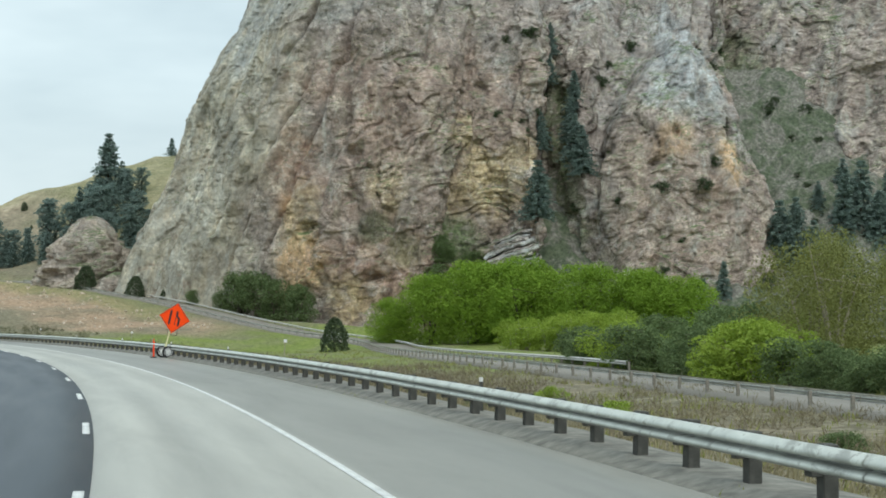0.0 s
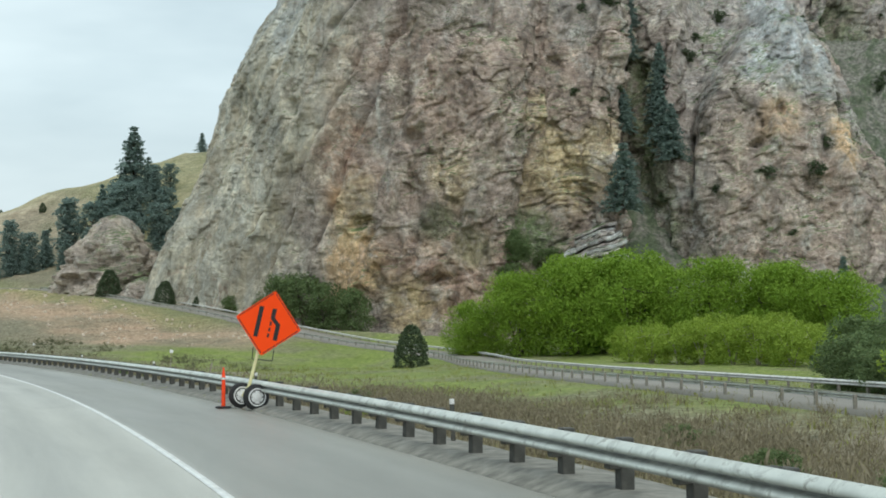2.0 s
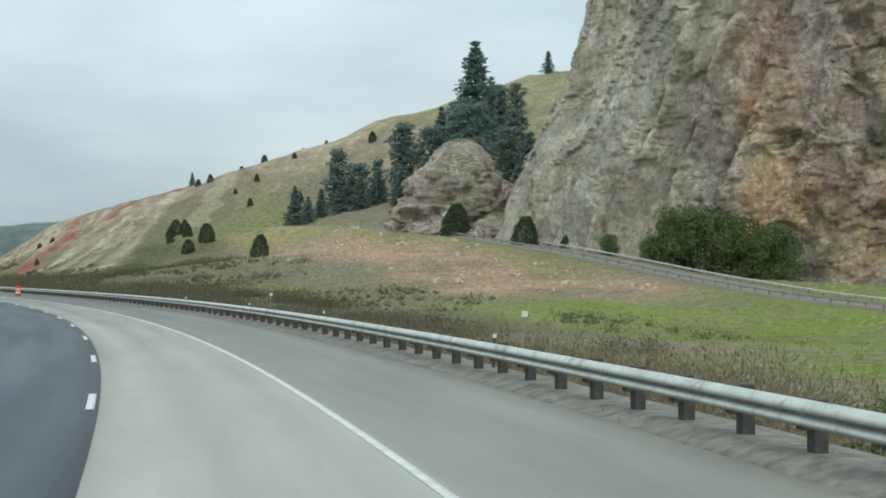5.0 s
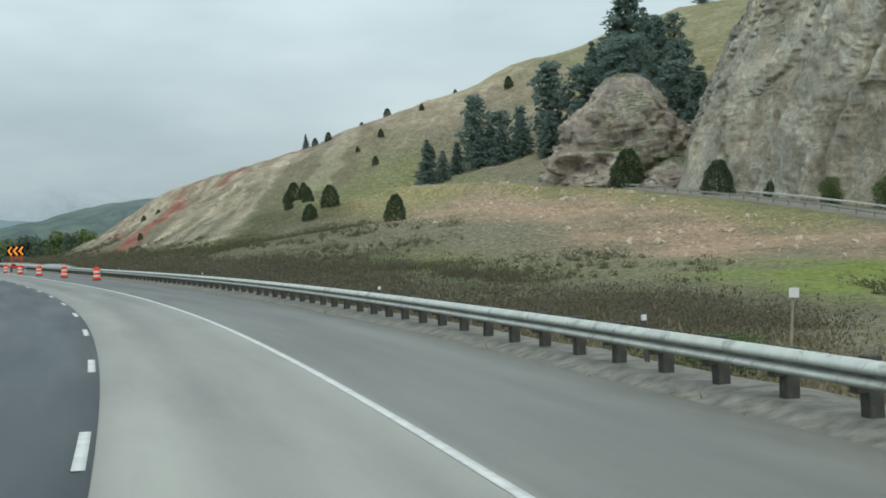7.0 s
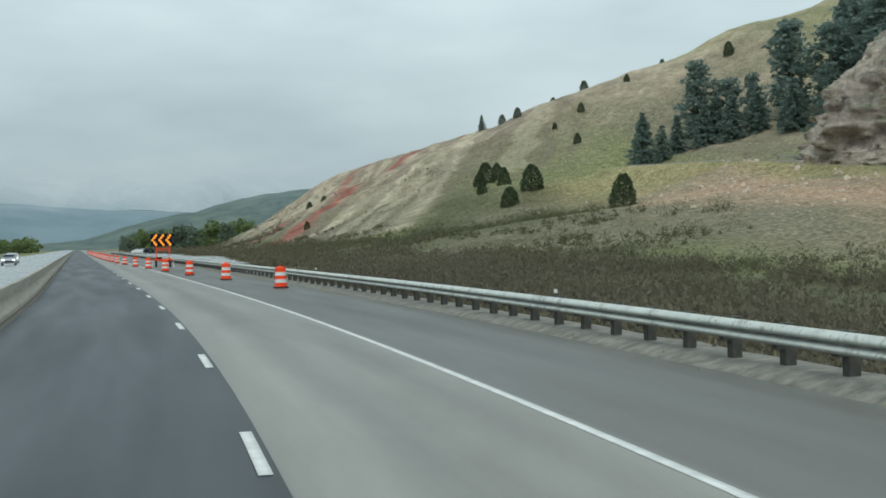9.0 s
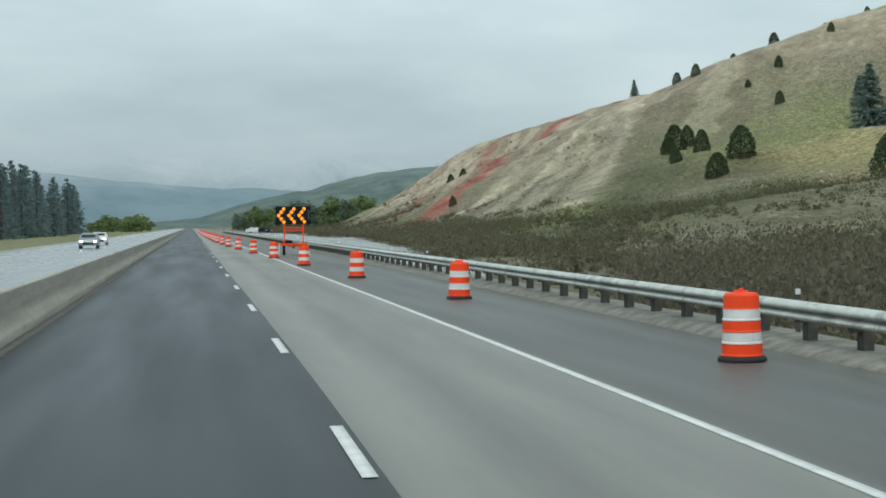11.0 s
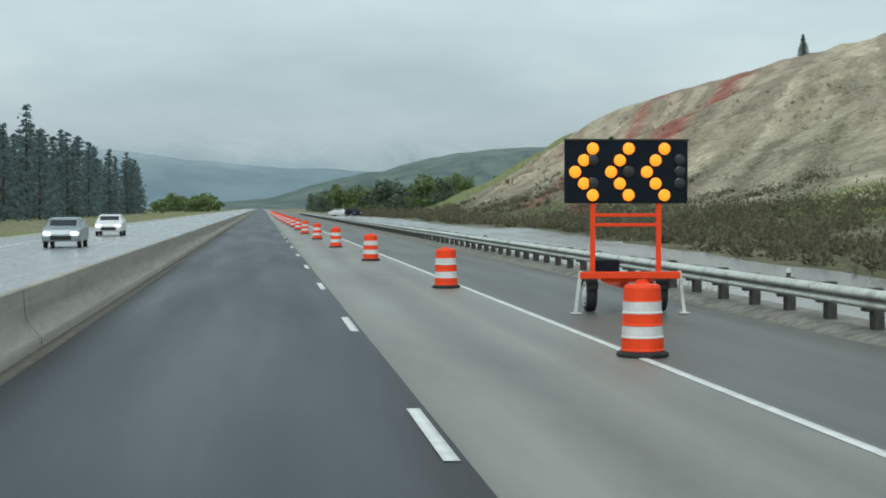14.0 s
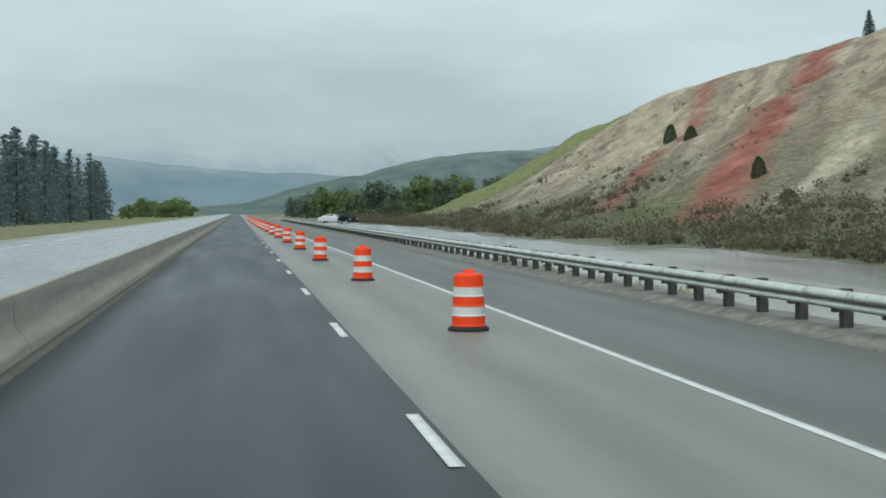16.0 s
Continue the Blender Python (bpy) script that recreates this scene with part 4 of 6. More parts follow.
        for u0, z0, ru, rz, w in spots:
            m = np.maximum(m, w * smooth_step(1.25, 0.55, np.sqrt(((uu - u0) / ru) ** 2 + ((zz - z0) / rz) ** 2) + ragged))
        return m

    tint = {
        "west": smooth_step(148, 112, uu - 0.2 * zz + 12 * fractal(flat + 12, 14, 3)),
        # widest grey zone, near the crest: greyer rock plus a painted haze veil
        "ash": np.maximum(zone((289, 68, 18, 17, 0.8), (112, 84, 26, 18, 0.5), (190, 92, 70, 24, 0.45)), 0.25 * set_back),
        "rust": zone((196, 52, 50, 46, 0.5), (147, 40, 8, 17, 0.9), (172, 12, 22, 13, 0.95), (168, 50, 9, 10, 0.6), (160, 34, 9, 11, 0.45), (285, 28, 20, 22, 0.42), (303, 66, 5, 10, 0.7), (190, 66, 20, 14, 0.55), (226, 62, 14, 22, 0.55), (172, 56, 12, 14, 0.4), (205, 84, 24, 14, 0.35)),
        "orange": zone((150, 15, 6, 9, 0.95), (296, 42, 5, 7, 1.0), (283, 46, 6, 6, 0.5), (146, 27, 3, 8, 0.6)),
        "gold": zone((199, 35, 11, 10, 0.85), (191, 48, 7, 6, 0.75), (150, 28, 5, 9, 0.45), (163, 7, 8, 6, 0.7), (212, 40, 9, 8, 0.6), (172, 34, 6, 6, 0.5)),
        "moss": zone((192, 22, 8, 7, 0.8), (247, 44, 9, 30, 0.75), (168, 24, 5, 4, 0.5), (176, 18, 5, 5, 0.45), (186, 42, 4, 5, 0.5), (340, 40, 16, 40, 0.7)),
    }
    for name, w in tint.items():
        w = w.reshape(nu, nv)
        set_attribute(ob, name, np.clip(np.concatenate([w, w[:, -1:]], 1), 0, 1))
    CLIFF_PTS.append(pts.reshape(-1, 3))
    return tagged(ob, "tall weathered cliff of grey, brown and rusty broken rock", "cliff")


build_cliff()


def build_rock(name, centre, size, seed, label):
    """A free-standing rounded crag."""
    nu, nv = 150, 90
    a = np.linspace(0, 2 * np.pi, nu)[:, None]
    v = np.linspace(0, 1, nv)[None, :]
    r = (1 - v ** 1.6) ** 0.62
    p = np.stack([np.cos(a) * r * size[0], np.sin(a) * r * size[1], v * size[2] + 0 * a], -1)
    flat = p.reshape(-1, 3)
    k = 1 + 0.30 * fractal(flat + seed, size[0] * 0.8, 3) + 0.10 * fractal(flat + seed, size[0] * 0.25, 4, 0.55, True) + 0.07 * plateaus(flat, 3.0, seed) + 0.03 * plateaus(flat, 1.3, seed)
    p = p * np.stack([k, k, 0.9 + 0.1 * k], -1).reshape(p.shape)
    p[-1] = p[0]
    ob = grid_mesh(name, p + np.array(centre), M_ROCK, None, smooth=False)
    set_attribute(ob, "west", np.full(p.shape[:2], 0.35))
    set_attribute(ob, "rust", np.full(p.shape[:2], 0.2))
    return tagged(ob, label, "rock")


build_rock("crag", (114.6, 189.2, 8), (15.0, 13, 22.5), 5.0, "rounded grey rock crag beside the frontage road")
build_rock("crag", (105.0, 180.0, 7), (9.0, 8, 8.5), 11.0, "low grey shoulder of rock beside the crag")
build_rock("crag", (113.5, 171.0, 6), (9.0, 9, 9.5), 19.0, "low grey saddle of rock between crag and cliff")


# ---- scree slope ----
SCREE = ((184, 33, -3), (238, -18, -3), (243, 70, 66), (277, 48, 63))
TALUS = ((156, 64, -3), (184, 45, -3), (180, 92, 33), (197, 80, 33))


def scree_point(u, v, fan=SCREE):
    """A place on a scree between two buttresses: u across, v up."""
    a, b, c, d = (np.array(k, float) for k in fan)
    low, high = a * (1 - u) + b * u, c * (1 - u) + d * u
    p = low * (1 - v) + high * v
    p[2] -= 5.0 * np.sin(np.pi * v) - 3.5 * np.sin(np.pi * np.clip(u, 0, 1))
    return p


def build_scree(fan, label, nu, nv):
    pts = np.array([[scree_point(a, b, fan) for b in np.linspace(-0.05, 1.04, nv)] for a in np.linspace(-0.18, 1.1, nu)])
    flat = pts.reshape(-1, 3)
    lift = 2.2 * fractal(flat + 4, 16, 3) + 0.9 * fractal(flat + 8, 4, 3, 0.5, True) + 0.7 * np.clip(plateaus(flat, 2.6, 4.4), 0.3, 1)
    pts[..., 2] += lift.reshape(nu, nv)
    n = Nodes("scree_and_grass")
    fine, mid = n.noise(1.1, 6, 0.7), n.noise(0.16, 6, 0.68, warp=0.8)
    stone = n.ramp(fine, (0.36, (0.115, 0.110, 0.098)), (0.5, (0.20, 0.188, 0.164)), (0.64, (0.34, 0.32, 0.28)))
    grass = n.ramp(fine, (0.36, (0.055, 0.078, 0.045)), (0.64, (0.120, 0.145, 0.085)))
    c = n.mix(n.ramp(mid, (0.42, 0.1), (0.56, 0.9)), stone, grass)
    n.bump(fine, 0.8, 0.3)
    ob = grid_mesh("scree_slope", pts, n.done(c, 0.95, 0, 0.2), None, smooth=False)
    return tagged(ob, label, "scree", kind="structure")


build_scree(SCREE, "grey-green scree slope with thin grass between the buttresses", 150, 170)
build_scree(TALUS, "broken talus cone with green tufts at the foot of the gully", 70, 90)


def build_slab():
    """A tilted pile of bedded rock plates at the mouth of the gully."""
    slab = tagged(new("rock_slab"), "tilted pile of grey bedded rock plates on the talus", "rock")
    g = np.random.default_rng(77)
    for k in range(9):
        n = 26
        x = np.linspace(-1, 1, n)
        deep, thick = 4.5 - 0.25 * k, g.uniform(0.45, 0.95)
        wide = 8.5 - 0.55 * k + g.uniform(-1.2, 1.2)
        sag = 0.35 * (1 - x ** 2) + 0.25 * fractal(np.stack([x * 6, 0 * x + k, 0 * x], -1), 2.0, 3)
        jag = 0.8 * fractal(np.stack([x * 9, 0 * x + 3 * k, 0 * x], -1), 1.5, 3)
        rows = [np.stack([x * wide, -deep + jag + dy, sag + dz], -1) for dy, dz in ((0.9, 0.0), (0.0, 0.08), (0.0, thick - 0.1), (0.5, thick), (deep * 1.8, thick), (deep * 1.8, 0.0), (0.9, 0.0))]
        p = np.stack(rows, 1) + np.array([0.5 * k + g.uniform(-0.5, 0.5), 0.75 * k, 0.80 * k])
        ob = grid_mesh("plate", p, M_ROCK, slab, smooth=False)
        set_attribute(ob, "ash", np.full(p.shape[:2], 0.25 + 0.4 * (k % 2)))
    slab.matrix_world = pose(165.5, 69.5, 14.5, 10, -20, -46)


build_slab()


# ---- plants ----
def leaf_quads(centres, sizes, rng, up=0.3, long=1.0):
    """Small turned leaves: rows of four corners for each centre."""
    n = len(centres)
    a = rng.normal(size=(n, 3))
    a[:, 2] *= 1 - up
    a /= np.linalg.norm(a, axis=1)[:, None]
    b = rng.normal(size=(n, 3))
    b -= (b * a).sum(1)[:, None] * a
    b /= np.linalg.norm(b, axis=1)[:, None]
    a, b = a * (sizes * long)[:, None] / 2, b * sizes[:, None] / 2
    return np.stack([centres - a, centres + b * 0.8, centres + a, centres - b * 0.8], 1)


def soup(name, quads, material):
    """One mesh from rows of four corners."""
    me = bpy.data.meshes.new(name)
    k = len(quads)
    me.vertices.add(k * 4)
    me.vertices.foreach_set("co", np.asarray(quads, np.float32).reshape(-1))
    me.loops.add(k * 4)
    me.loops.foreach_set("vertex_index", np.arange(k * 4, dtype=np.int32))
    me.polygons.add(k)
    me.polygons.foreach_set("loop_start", np.arange(0, k * 4, 4, dtype=np.int32))
    me.update(calc_edges=True)
    me.materials.append(material)
    return me


def limbs(bm, rng, height, spread, count, start, rise, r0):
    """Limbs out of a trunk; returns their ends."""
    ends = []
    for k in range(count):
        h = height * (start + (0.9 - start) * (k + rng.uniform(0, 1)) / count)
        a = k * 2.4 + rng.uniform(-0.4, 0.4)
        r = spread * rng.uniform(0.45, 1.0)
        e = (math.cos(a) * r, math.sin(a) * r, h + rise * r)
        rod(bm, (0, 0, h * 0.92), e, r0 * (1.1 - h / height), r0 * 0.15, 5)
        ends.append(e)
    return ends


def conifer(seed, leaves=900, slim=0.20, material=None):
    """A one-metre-tall fir: trunk with limbs, and a crown of needle sprays."""
    rng = np.random.default_rng(seed)
    bm = bmesh.new()
    rod(bm, (0, 0, -0.03), (0, 0, 0.96), 0.016, 0.003, 7)
    quads = []
    levels = 20
    for k in range(levels):
        f = (k + rng.uniform(-0.3, 0.3)) / levels
        h = 0.08 + 0.9 * f
        reach = slim * (1 - f) ** 0.85 * rng.uniform(0.72, 1.12) + 0.012
        arms = 9 if f < 0.6 else 7
        for j in range(arms):
            a = 2 * math.pi * j / arms + k * 1.1 + rng.uniform(-0.35, 0.35)
            r = reach * rng.uniform(0.6, 1.1)
            if rng.uniform() < 0.09:
                continue
            if k % 3 == 0 and j % 3 == 0:
                rod(bm, (0, 0, h), (math.cos(a) * r * 0.9, math.sin(a) * r * 0.9, h - 0.25 * r), 0.004, 0.001, 4)
            m = max(2, int(leaves / (levels * arms) * (0.5 + 1.2 * (1 - f))))
            t = rng.uniform(0.15, 1.0, m)
            c = np.stack([math.cos(a) * r * t, math.sin(a) * r * t, h - 0.30 * r * t ** 1.3], -1) + rng.normal(0, 0.010, (m, 3))
            quads.append(leaf_quads(c, rng.uniform(0.018, 0.040, m), rng, 0.55, 1.8))
    return bm, soup("crown", np.concatenate(quads), material or M_NEEDLES)


def broadleaf(seed, leaves, material, wide=0.42, low=0.12, size=0.034, lumps=16):
    """A one-metre-tall leafy tree or shrub with an uneven, open crown."""
    rng = np.random.default_rng(seed)
    bm = bmesh.new()
    stems = 4
    tips = []
    for k in range(stems):
        a = k * 1.7 + rng.uniform(-0.4, 0.4)
        top = (math.cos(a) * wide * 0.45, math.sin(a) * wide * 0.45, rng.uniform(0.62, 0.9))
        mid = (top[0] * 0.35, top[1] * 0.35, 0.3)
        rod(bm, (math.cos(a) * 0.02, math.sin(a) * 0.02, -0.03), mid, 0.018, 0.012, 6)
        rod(bm, mid, top, 0.012, 0.003, 5)
        for _ in range(3):
            f = rng.uniform(0.3, 0.95)
            o = np.array(mid) * (1 - f) + np.array(top) * f
            e = o + rng.normal(0, 1, 3) * np.array([wide, wide, 0.2]) * 0.35
            rod(bm, o, e, 0.006, 0.002, 4)
            tips.append(e)
    z = rng.uniform(low + 0.06, 0.9, lumps)
    reach = wide * np.sin(np.pi * (0.12 + 0.8 * z) ** 0.85) * np.sqrt(rng.uniform(0.02, 1, lumps))
    a = rng.uniform(0, 2 * np.pi, lumps)
    cents = np.concatenate([np.array(tips), np.stack([np.cos(a) * reach, np.sin(a) * reach, z], -1)])
    cents[:, 2] = np.clip(cents[:, 2], low + 0.06, 0.92)
    quads = []
    per = leaves // len(cents)
    for c in cents:
        r = rng.uniform(0.08, 0.17)
        d = rng.normal(0, 1, (per, 3))
        d *= (rng.uniform(0.35, 1, per) ** 0.5 / np.linalg.norm(d, axis=1))[:, None] * r
        quads.append(leaf_quads(c + d * np.array([1.15, 1.15, 0.9]), rng.uniform(0.6, 1.3, per) * size, rng, 0.2, 1.4))
    q = np.concatenate(quads)
    return bm, soup("crown", q, material)


def juniper(seed, leaves=3600, wide=0.39):
    """A dense egg-shaped evergreen shrub, one metre tall."""
    rng = np.random.default_rng(seed)
    bm = bmesh.new()
    rod(bm, (0, 0, -0.05), (0, 0, 0.8), 0.035, 0.008, 6)
    for k in range(7):
        a = k * 2.4
        rod(bm, (0, 0, 0.1 + 0.08 * k), (math.cos(a) * wide * 0.6, math.sin(a) * wide * 0.6, 0.2 + 0.09 * k), 0.012, 0.003, 4)
    t = rng.uniform(0.02, 1, leaves)
    a = rng.uniform(0, 2 * math.pi, leaves)
    shape = wide * np.sqrt(np.clip(1 - ((t - 0.34) / 0.68) ** 2, 0.02, 1)) * (1.08 - 0.35 * t)
    lump = 1 + 0.20 * np.sin(3 * a + 9 * t + seed) * np.sin(7 * t + 2 * a)
    r = shape * lump * rng.uniform(0.55, 1.0, leaves) ** 0.5
    c = np.stack([np.cos(a) * r, np.sin(a) * r, t + rng.normal(0, 0.02, leaves)], -1)
    return bm, soup("crown", leaf_quads(c, rng.uniform(0.028, 0.056, leaves), rng, 0.1, 1.5), M_JUNIPER)


def pine(seed, leaves=3600, wide=0.22):
    """A one-metre-tall open-grown pine: bare lower trunk and an uneven crown of needle tufts on limbs."""
    rng = np.random.default_rng(seed)
    bm = bmesh.new()
    rod(bm, (0, 0, -0.03), (0.02, 0.01, 0.95), 0.020, 0.004, 7)
    quads, tufts = [], 46
    for k in range(tufts):
        f = (k + rng.uniform(-0.4, 0.4)) / tufts
        h = 0.12 + 0.84 * f
        a = k * 2.4 + rng.uniform(-0.6, 0.6)
        r = wide * (0.25 + 0.95 * math.sin(math.pi * (0.16 + 0.80 * f)) ** 0.8) * rng.uniform(0.25, 1.0)
        e = np.array([math.cos(a) * r, math.sin(a) * r, h + 0.12 * r])
        rod(bm, (0.02 * h, 0.01 * h, h - 0.3 * r), e, 0.006, 0.002, 4)
        m = leaves // tufts
        d = rng.normal(0, 1, (m, 3))
        d *= (rng.uniform(0.2, 1, m) ** 0.5 / np.linalg.norm(d, axis=1))[:, None] * rng.uniform(0.055, 0.095)
        quads.append(leaf_quads(e + d * np.array([1.25, 1.25, 0.62]), rng.uniform(0.022, 0.042, m), rng, 0.3, 1.7))
    return bm, soup("crown", np.concatenate(quads), M_NEEDLES)


KINDS = {}


def plant(kind, name, label, category, x, y, h, wide=1.0, z=None, group="", turn=None, sink=0.0):
    """A plant of a kind, h metres tall, rooted in the ground at (x, y)."""
    bm_mesh, crown, bark = KINDS[kind][int(random.random() * len(KINDS[kind]))]
    base = tagged(new(name), label, category, group)
    z = ground_at(x, y) if z is None else z
    base.matrix_world = Matrix.LocRotScale((x, y, z - sink), Euler((0, 0, random.uniform(0, 6.28) if turn is None else turn)), (h * wide, h * wide, h))
    for mesh, nm in ((bm_mesh, "trunk"), (crown, "crown")):
        ob = new(nm, mesh)
        ob.parent = base
    return base


def kind_of(name, makers, bark):
    rows = []
    for bm, crown in makers:
        me = bpy.data.meshes.new("trunk")
        bm.to_mesh(me), bm.free()
        me.materials.append(bark)
        rows.append((me, crown, bark))
    KINDS[name] = rows


kind_of("fir", [conifer(k, 3600, 0.25 + 0.03 * k) for k in range(4)], M_BARK)
kind_of("pine", [pine(110 + k, 2400, 0.15 + 0.025 * k) for k in range(4)], M_BARK)
kind_of("far_fir", [conifer(20 + k, 1000, 0.30 + 0.03 * k, M_HAZE_NEEDLES) for k in range(3)], M_BARK)
kind_of("willow", [broadleaf(30 + k, 26000, M_WILLOW, 0.48, 0.0, 0.0185, 150) for k in range(3)], M_BARK)
kind_of("lime", [broadleaf(40 + k, 6400, M_LIME, 0.60, 0.0, 0.031, 60) for k in range(3)], M_PALE_BARK)
kind_of("olive", [broadleaf(50 + k, 10000, M_OLIVE, 0.46, 0.02, 0.016, 60) for k in range(3)], M_PALE_BARK)
kind_of("shrub", [broadleaf(60 + k, 5600, M_SHRUB, 0.48, 0.0, 0.033, 60) for k in range(3)], M_BARK)
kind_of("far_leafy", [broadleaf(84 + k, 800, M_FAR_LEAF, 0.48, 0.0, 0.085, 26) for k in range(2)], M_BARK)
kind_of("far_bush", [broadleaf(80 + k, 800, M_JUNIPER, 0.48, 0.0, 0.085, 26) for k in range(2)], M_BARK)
kind_of("far_willow", [broadleaf(90 + k, 900, M_HAZE_FRESH, 0.48, 0.03, 0.085, 28) for k in range(2)], M_BARK)
kind_of("juniper", [juniper(70 + k) for k in range(4)], M_BARK)

# firs on the slope behind the crag
for x, y, h in ((109, 253, 16), (113, 249, 11), (117, 247, 10), (122, 243, 18), (125, 232, 17), (130, 238, 19), (132, 226, 20),
                (137, 246, 15), (143, 252, 13), (148, 258, 24), (139, 234, 16), (147, 240, 14), (155, 263, 11), (129, 217, 15), (135, 212, 17),
                (143, 224, 15), (158, 254, 9), (126, 207, 10), (132, 200, 11), (121, 226, 12), (152, 252, 11), (142, 214, 13)):
    leafy = (x * 7 + y) % 5 < 3
    plant("pine" if leafy else "fir", "pine_tree" if leafy else "fir_tree", "blue-green pine with a ragged open crown" if leafy else "dark green fir tree on the dry hillside", "tree", x, y, h, random.uniform(0.95, 1.3), group="hillside conifers", sink=0.4)
for x, y, h in ((189, 296, 7), (97, 250, 10), (99, 246, 7), (119, 440, 5.2), (101, 262, 5)):
    plant("fir", "fir_tree", "single dark fir tree on the open hillside", "tree", x, y, h, 1.3, sink=0.3)

for x, y, h in ((104, 251, 7), (107, 246, 7), (111, 243, 8), (115, 241, 8), (120, 238, 8), (118, 233, 9), (124, 226, 8), (113, 254, 8)):
    plant("fir", "fir_tree", "low broad young fir on the hillside bench", "tree", x, y, h * 1.1, 1.5, group="bench firs", sink=0.5)

# firs in the cliff's gullies and on its scree
def on_cliff(x, y, z):
    """The cliff's surface nearest to a place."""
    p = CLIFF_PTS[0]
    return p[np.argmin(((p - np.array([x, y, z])) ** 2).sum(1))]


for x, y, z, h in ((174, 64, 27, 15), (184, 70, 40, 13), (188, 74, 44, 12), (190, 80, 50, 12), (186, 76, 47, 10), (193, 84, 56, 11), (196, 90, 64, 10), (200, 94, 74, 9)):
    q = on_cliff(x, y, z)
    plant("fir", "fir_tree", "dark fir tree in a gully of the cliff", "tree", float(q[0]), float(q[1]), h, 1.2, z=float(q[2]), group="gully firs", sink=1.2)
crag = np.random.default_rng(31)
for k in range(70):
    q = CLIFF_PTS[0][int(crag.integers(373, 720)) * CLIFF_GRID[1] + int(crag.integers(18, 306))]
    plant("far_bush", "cliff_bush", "small dark bush clinging to a ledge of the cliff", "shrub", float(q[0]), float(q[1]), crag.uniform(1.0, 3.4), crag.uniform(1.1, 1.7), z=float(q[2]), group="cliff bushes", sink=0.5)
for u, v, h in ((0.30, 0.33, 15), (0.36, 0.30, 17), (0.42, 0.27, 13), (0.55, 0.40, 17), (0.62, 0.43, 19), (0.68, 0.38, 15), (0.75, 0.45, 18), (0.82, 0.40, 15), (0.06, 0.12, 10), (0.12, 0.16, 11), (0.02, 0.05, 9), (0.5, 0.12, 12), (0.58, 0.58, 10), (0.9, 0.5, 16), (0.86, 0.3, 14), (0.46, 0.5, 9)):
    x, y, z = (float(k) for k in scree_point(u, v))
    plant("fir", "fir_tree", "dark fir tree on the scree below the cliff", "tree", x, y, h, random.uniform(1.0, 1.3), z=z, group="scree firs", sink=0.9)
for k in range(44):
    u, v = crag.uniform(0, 1), crag.uniform(0.02, 0.95)
    x, y, z = (float(q) for q in scree_point(u, v))
    plant("far_bush", "scree_bush", "small green bush on the scree slope", "shrub", x, y, crag.uniform(1.2, 4.0), 1.2, z=z, group="scree bushes", sink=0.5)
for x, y, z, h in ((157, 70, 15, 6), (160, 71, 17, 6.5), (163, 70, 18, 5), (166, 66, 16, 5), (155, 72, 22, 4), (150, 74, 12, 6), (152, 73, 17, 5), (168, 62, 20, 4)):
    q = max((on_cliff(x, y, z), scree_point(np.clip((x - 150) / 34, 0, 1), 0.3, TALUS)), key=lambda k: -np.hypot(k[0] - x, k[1] - y))
    plant("shrub", "ledge_shrub", "fresh green shrub growing on a cliff ledge", "shrub", float(q[0]), float(q[1]), h, 1.1, z=float(q[2]), group="ledge shrubs", sink=0.8)

# shrubs along the foot of the cliff
for x, y, h in ((119, 113, 11.5), (121, 108, 12.5), (122.5, 102, 11), (125, 95, 10), (117, 119, 5), (114, 128, 4), (138, 74, 5), (146, 66, 6)):
    plant("shrub", "shrub", "dark green leafy shrub at the foot of the cliff", "shrub", x, y, h, 0.9, group="cliff foot shrubs", sink=0.2)
for x, y, h in ((104.8, 171.5, 6.5), (108.6, 149, 5.5), (118, 166, 7), (113, 141, 3), (120, 171, 5), (104, 192, 4.5)):
    plant("juniper", "juniper_bush", "dark juniper bush beside the frontage road", "shrub", x, y, h, 1.15, sink=0.2)

# willows and bushes beyond the frontage road
for x, y, h, w in ((99, 19, 9, 1.0), (103, 13, 13, 1.0), (107, 5, 15, 1.0), (111, -3, 15.5, 1.0), (113, 8, 14.5, 1.0), (117, 0, 14, 1.0), (118, -12, 14, 1.0), (122, -20, 13.5, 1.05), (127, -17, 12.5, 1.0), (126, -27, 12.5, 1.05)):
    plant("willow", "willow_tree", "bright green willow tree in fresh spring leaf", "tree", x, y, h, w, group="roadside willows", sink=0.2)
for x, y, h in ((97, -18, 5), (96, -23, 5.5), (96, -28, 5.5), (95, -33, 6), (95, -38, 5.5), (94, -43, 6), (94, -48, 5.5), (93, -53, 5), (101, -30, 6.5), (101, -40, 6.5), (80, -84, 5.5), (76, -92, 5), (84, -88, 6)):
    plant("lime", "lime_bush", "low lime-green bush in new leaf", "shrub", x, y, h, 1.1, group="lime bushes", sink=0.15)
for x, y, h in ((96, -62, 6.5), (78, -70, 5.5), (73, -78, 5.5), (100, -60, 7), (90, -70, 6.5), (60, -100, 5), (57, -96, 4), (52, -108, 4.5), (70, -90, 6), (82, -82, 7)):
    plant("shrub", "shrub", "dark green shrub beside the frontage road", "shrub", x, y, h, 1.05, group="roadside shrubs", sink=0.1)
for x, y, h in ((50, -121, 12), (56, -113, 13), (60, -122, 12), (66, -108, 12), (74, -112, 13), (80, -94, 9)):
    plant("olive", "budding_tree", "pale olive tree with thin budding twigs", "tree", x, y, h, 0.95, group="budding trees", sink=0.1)

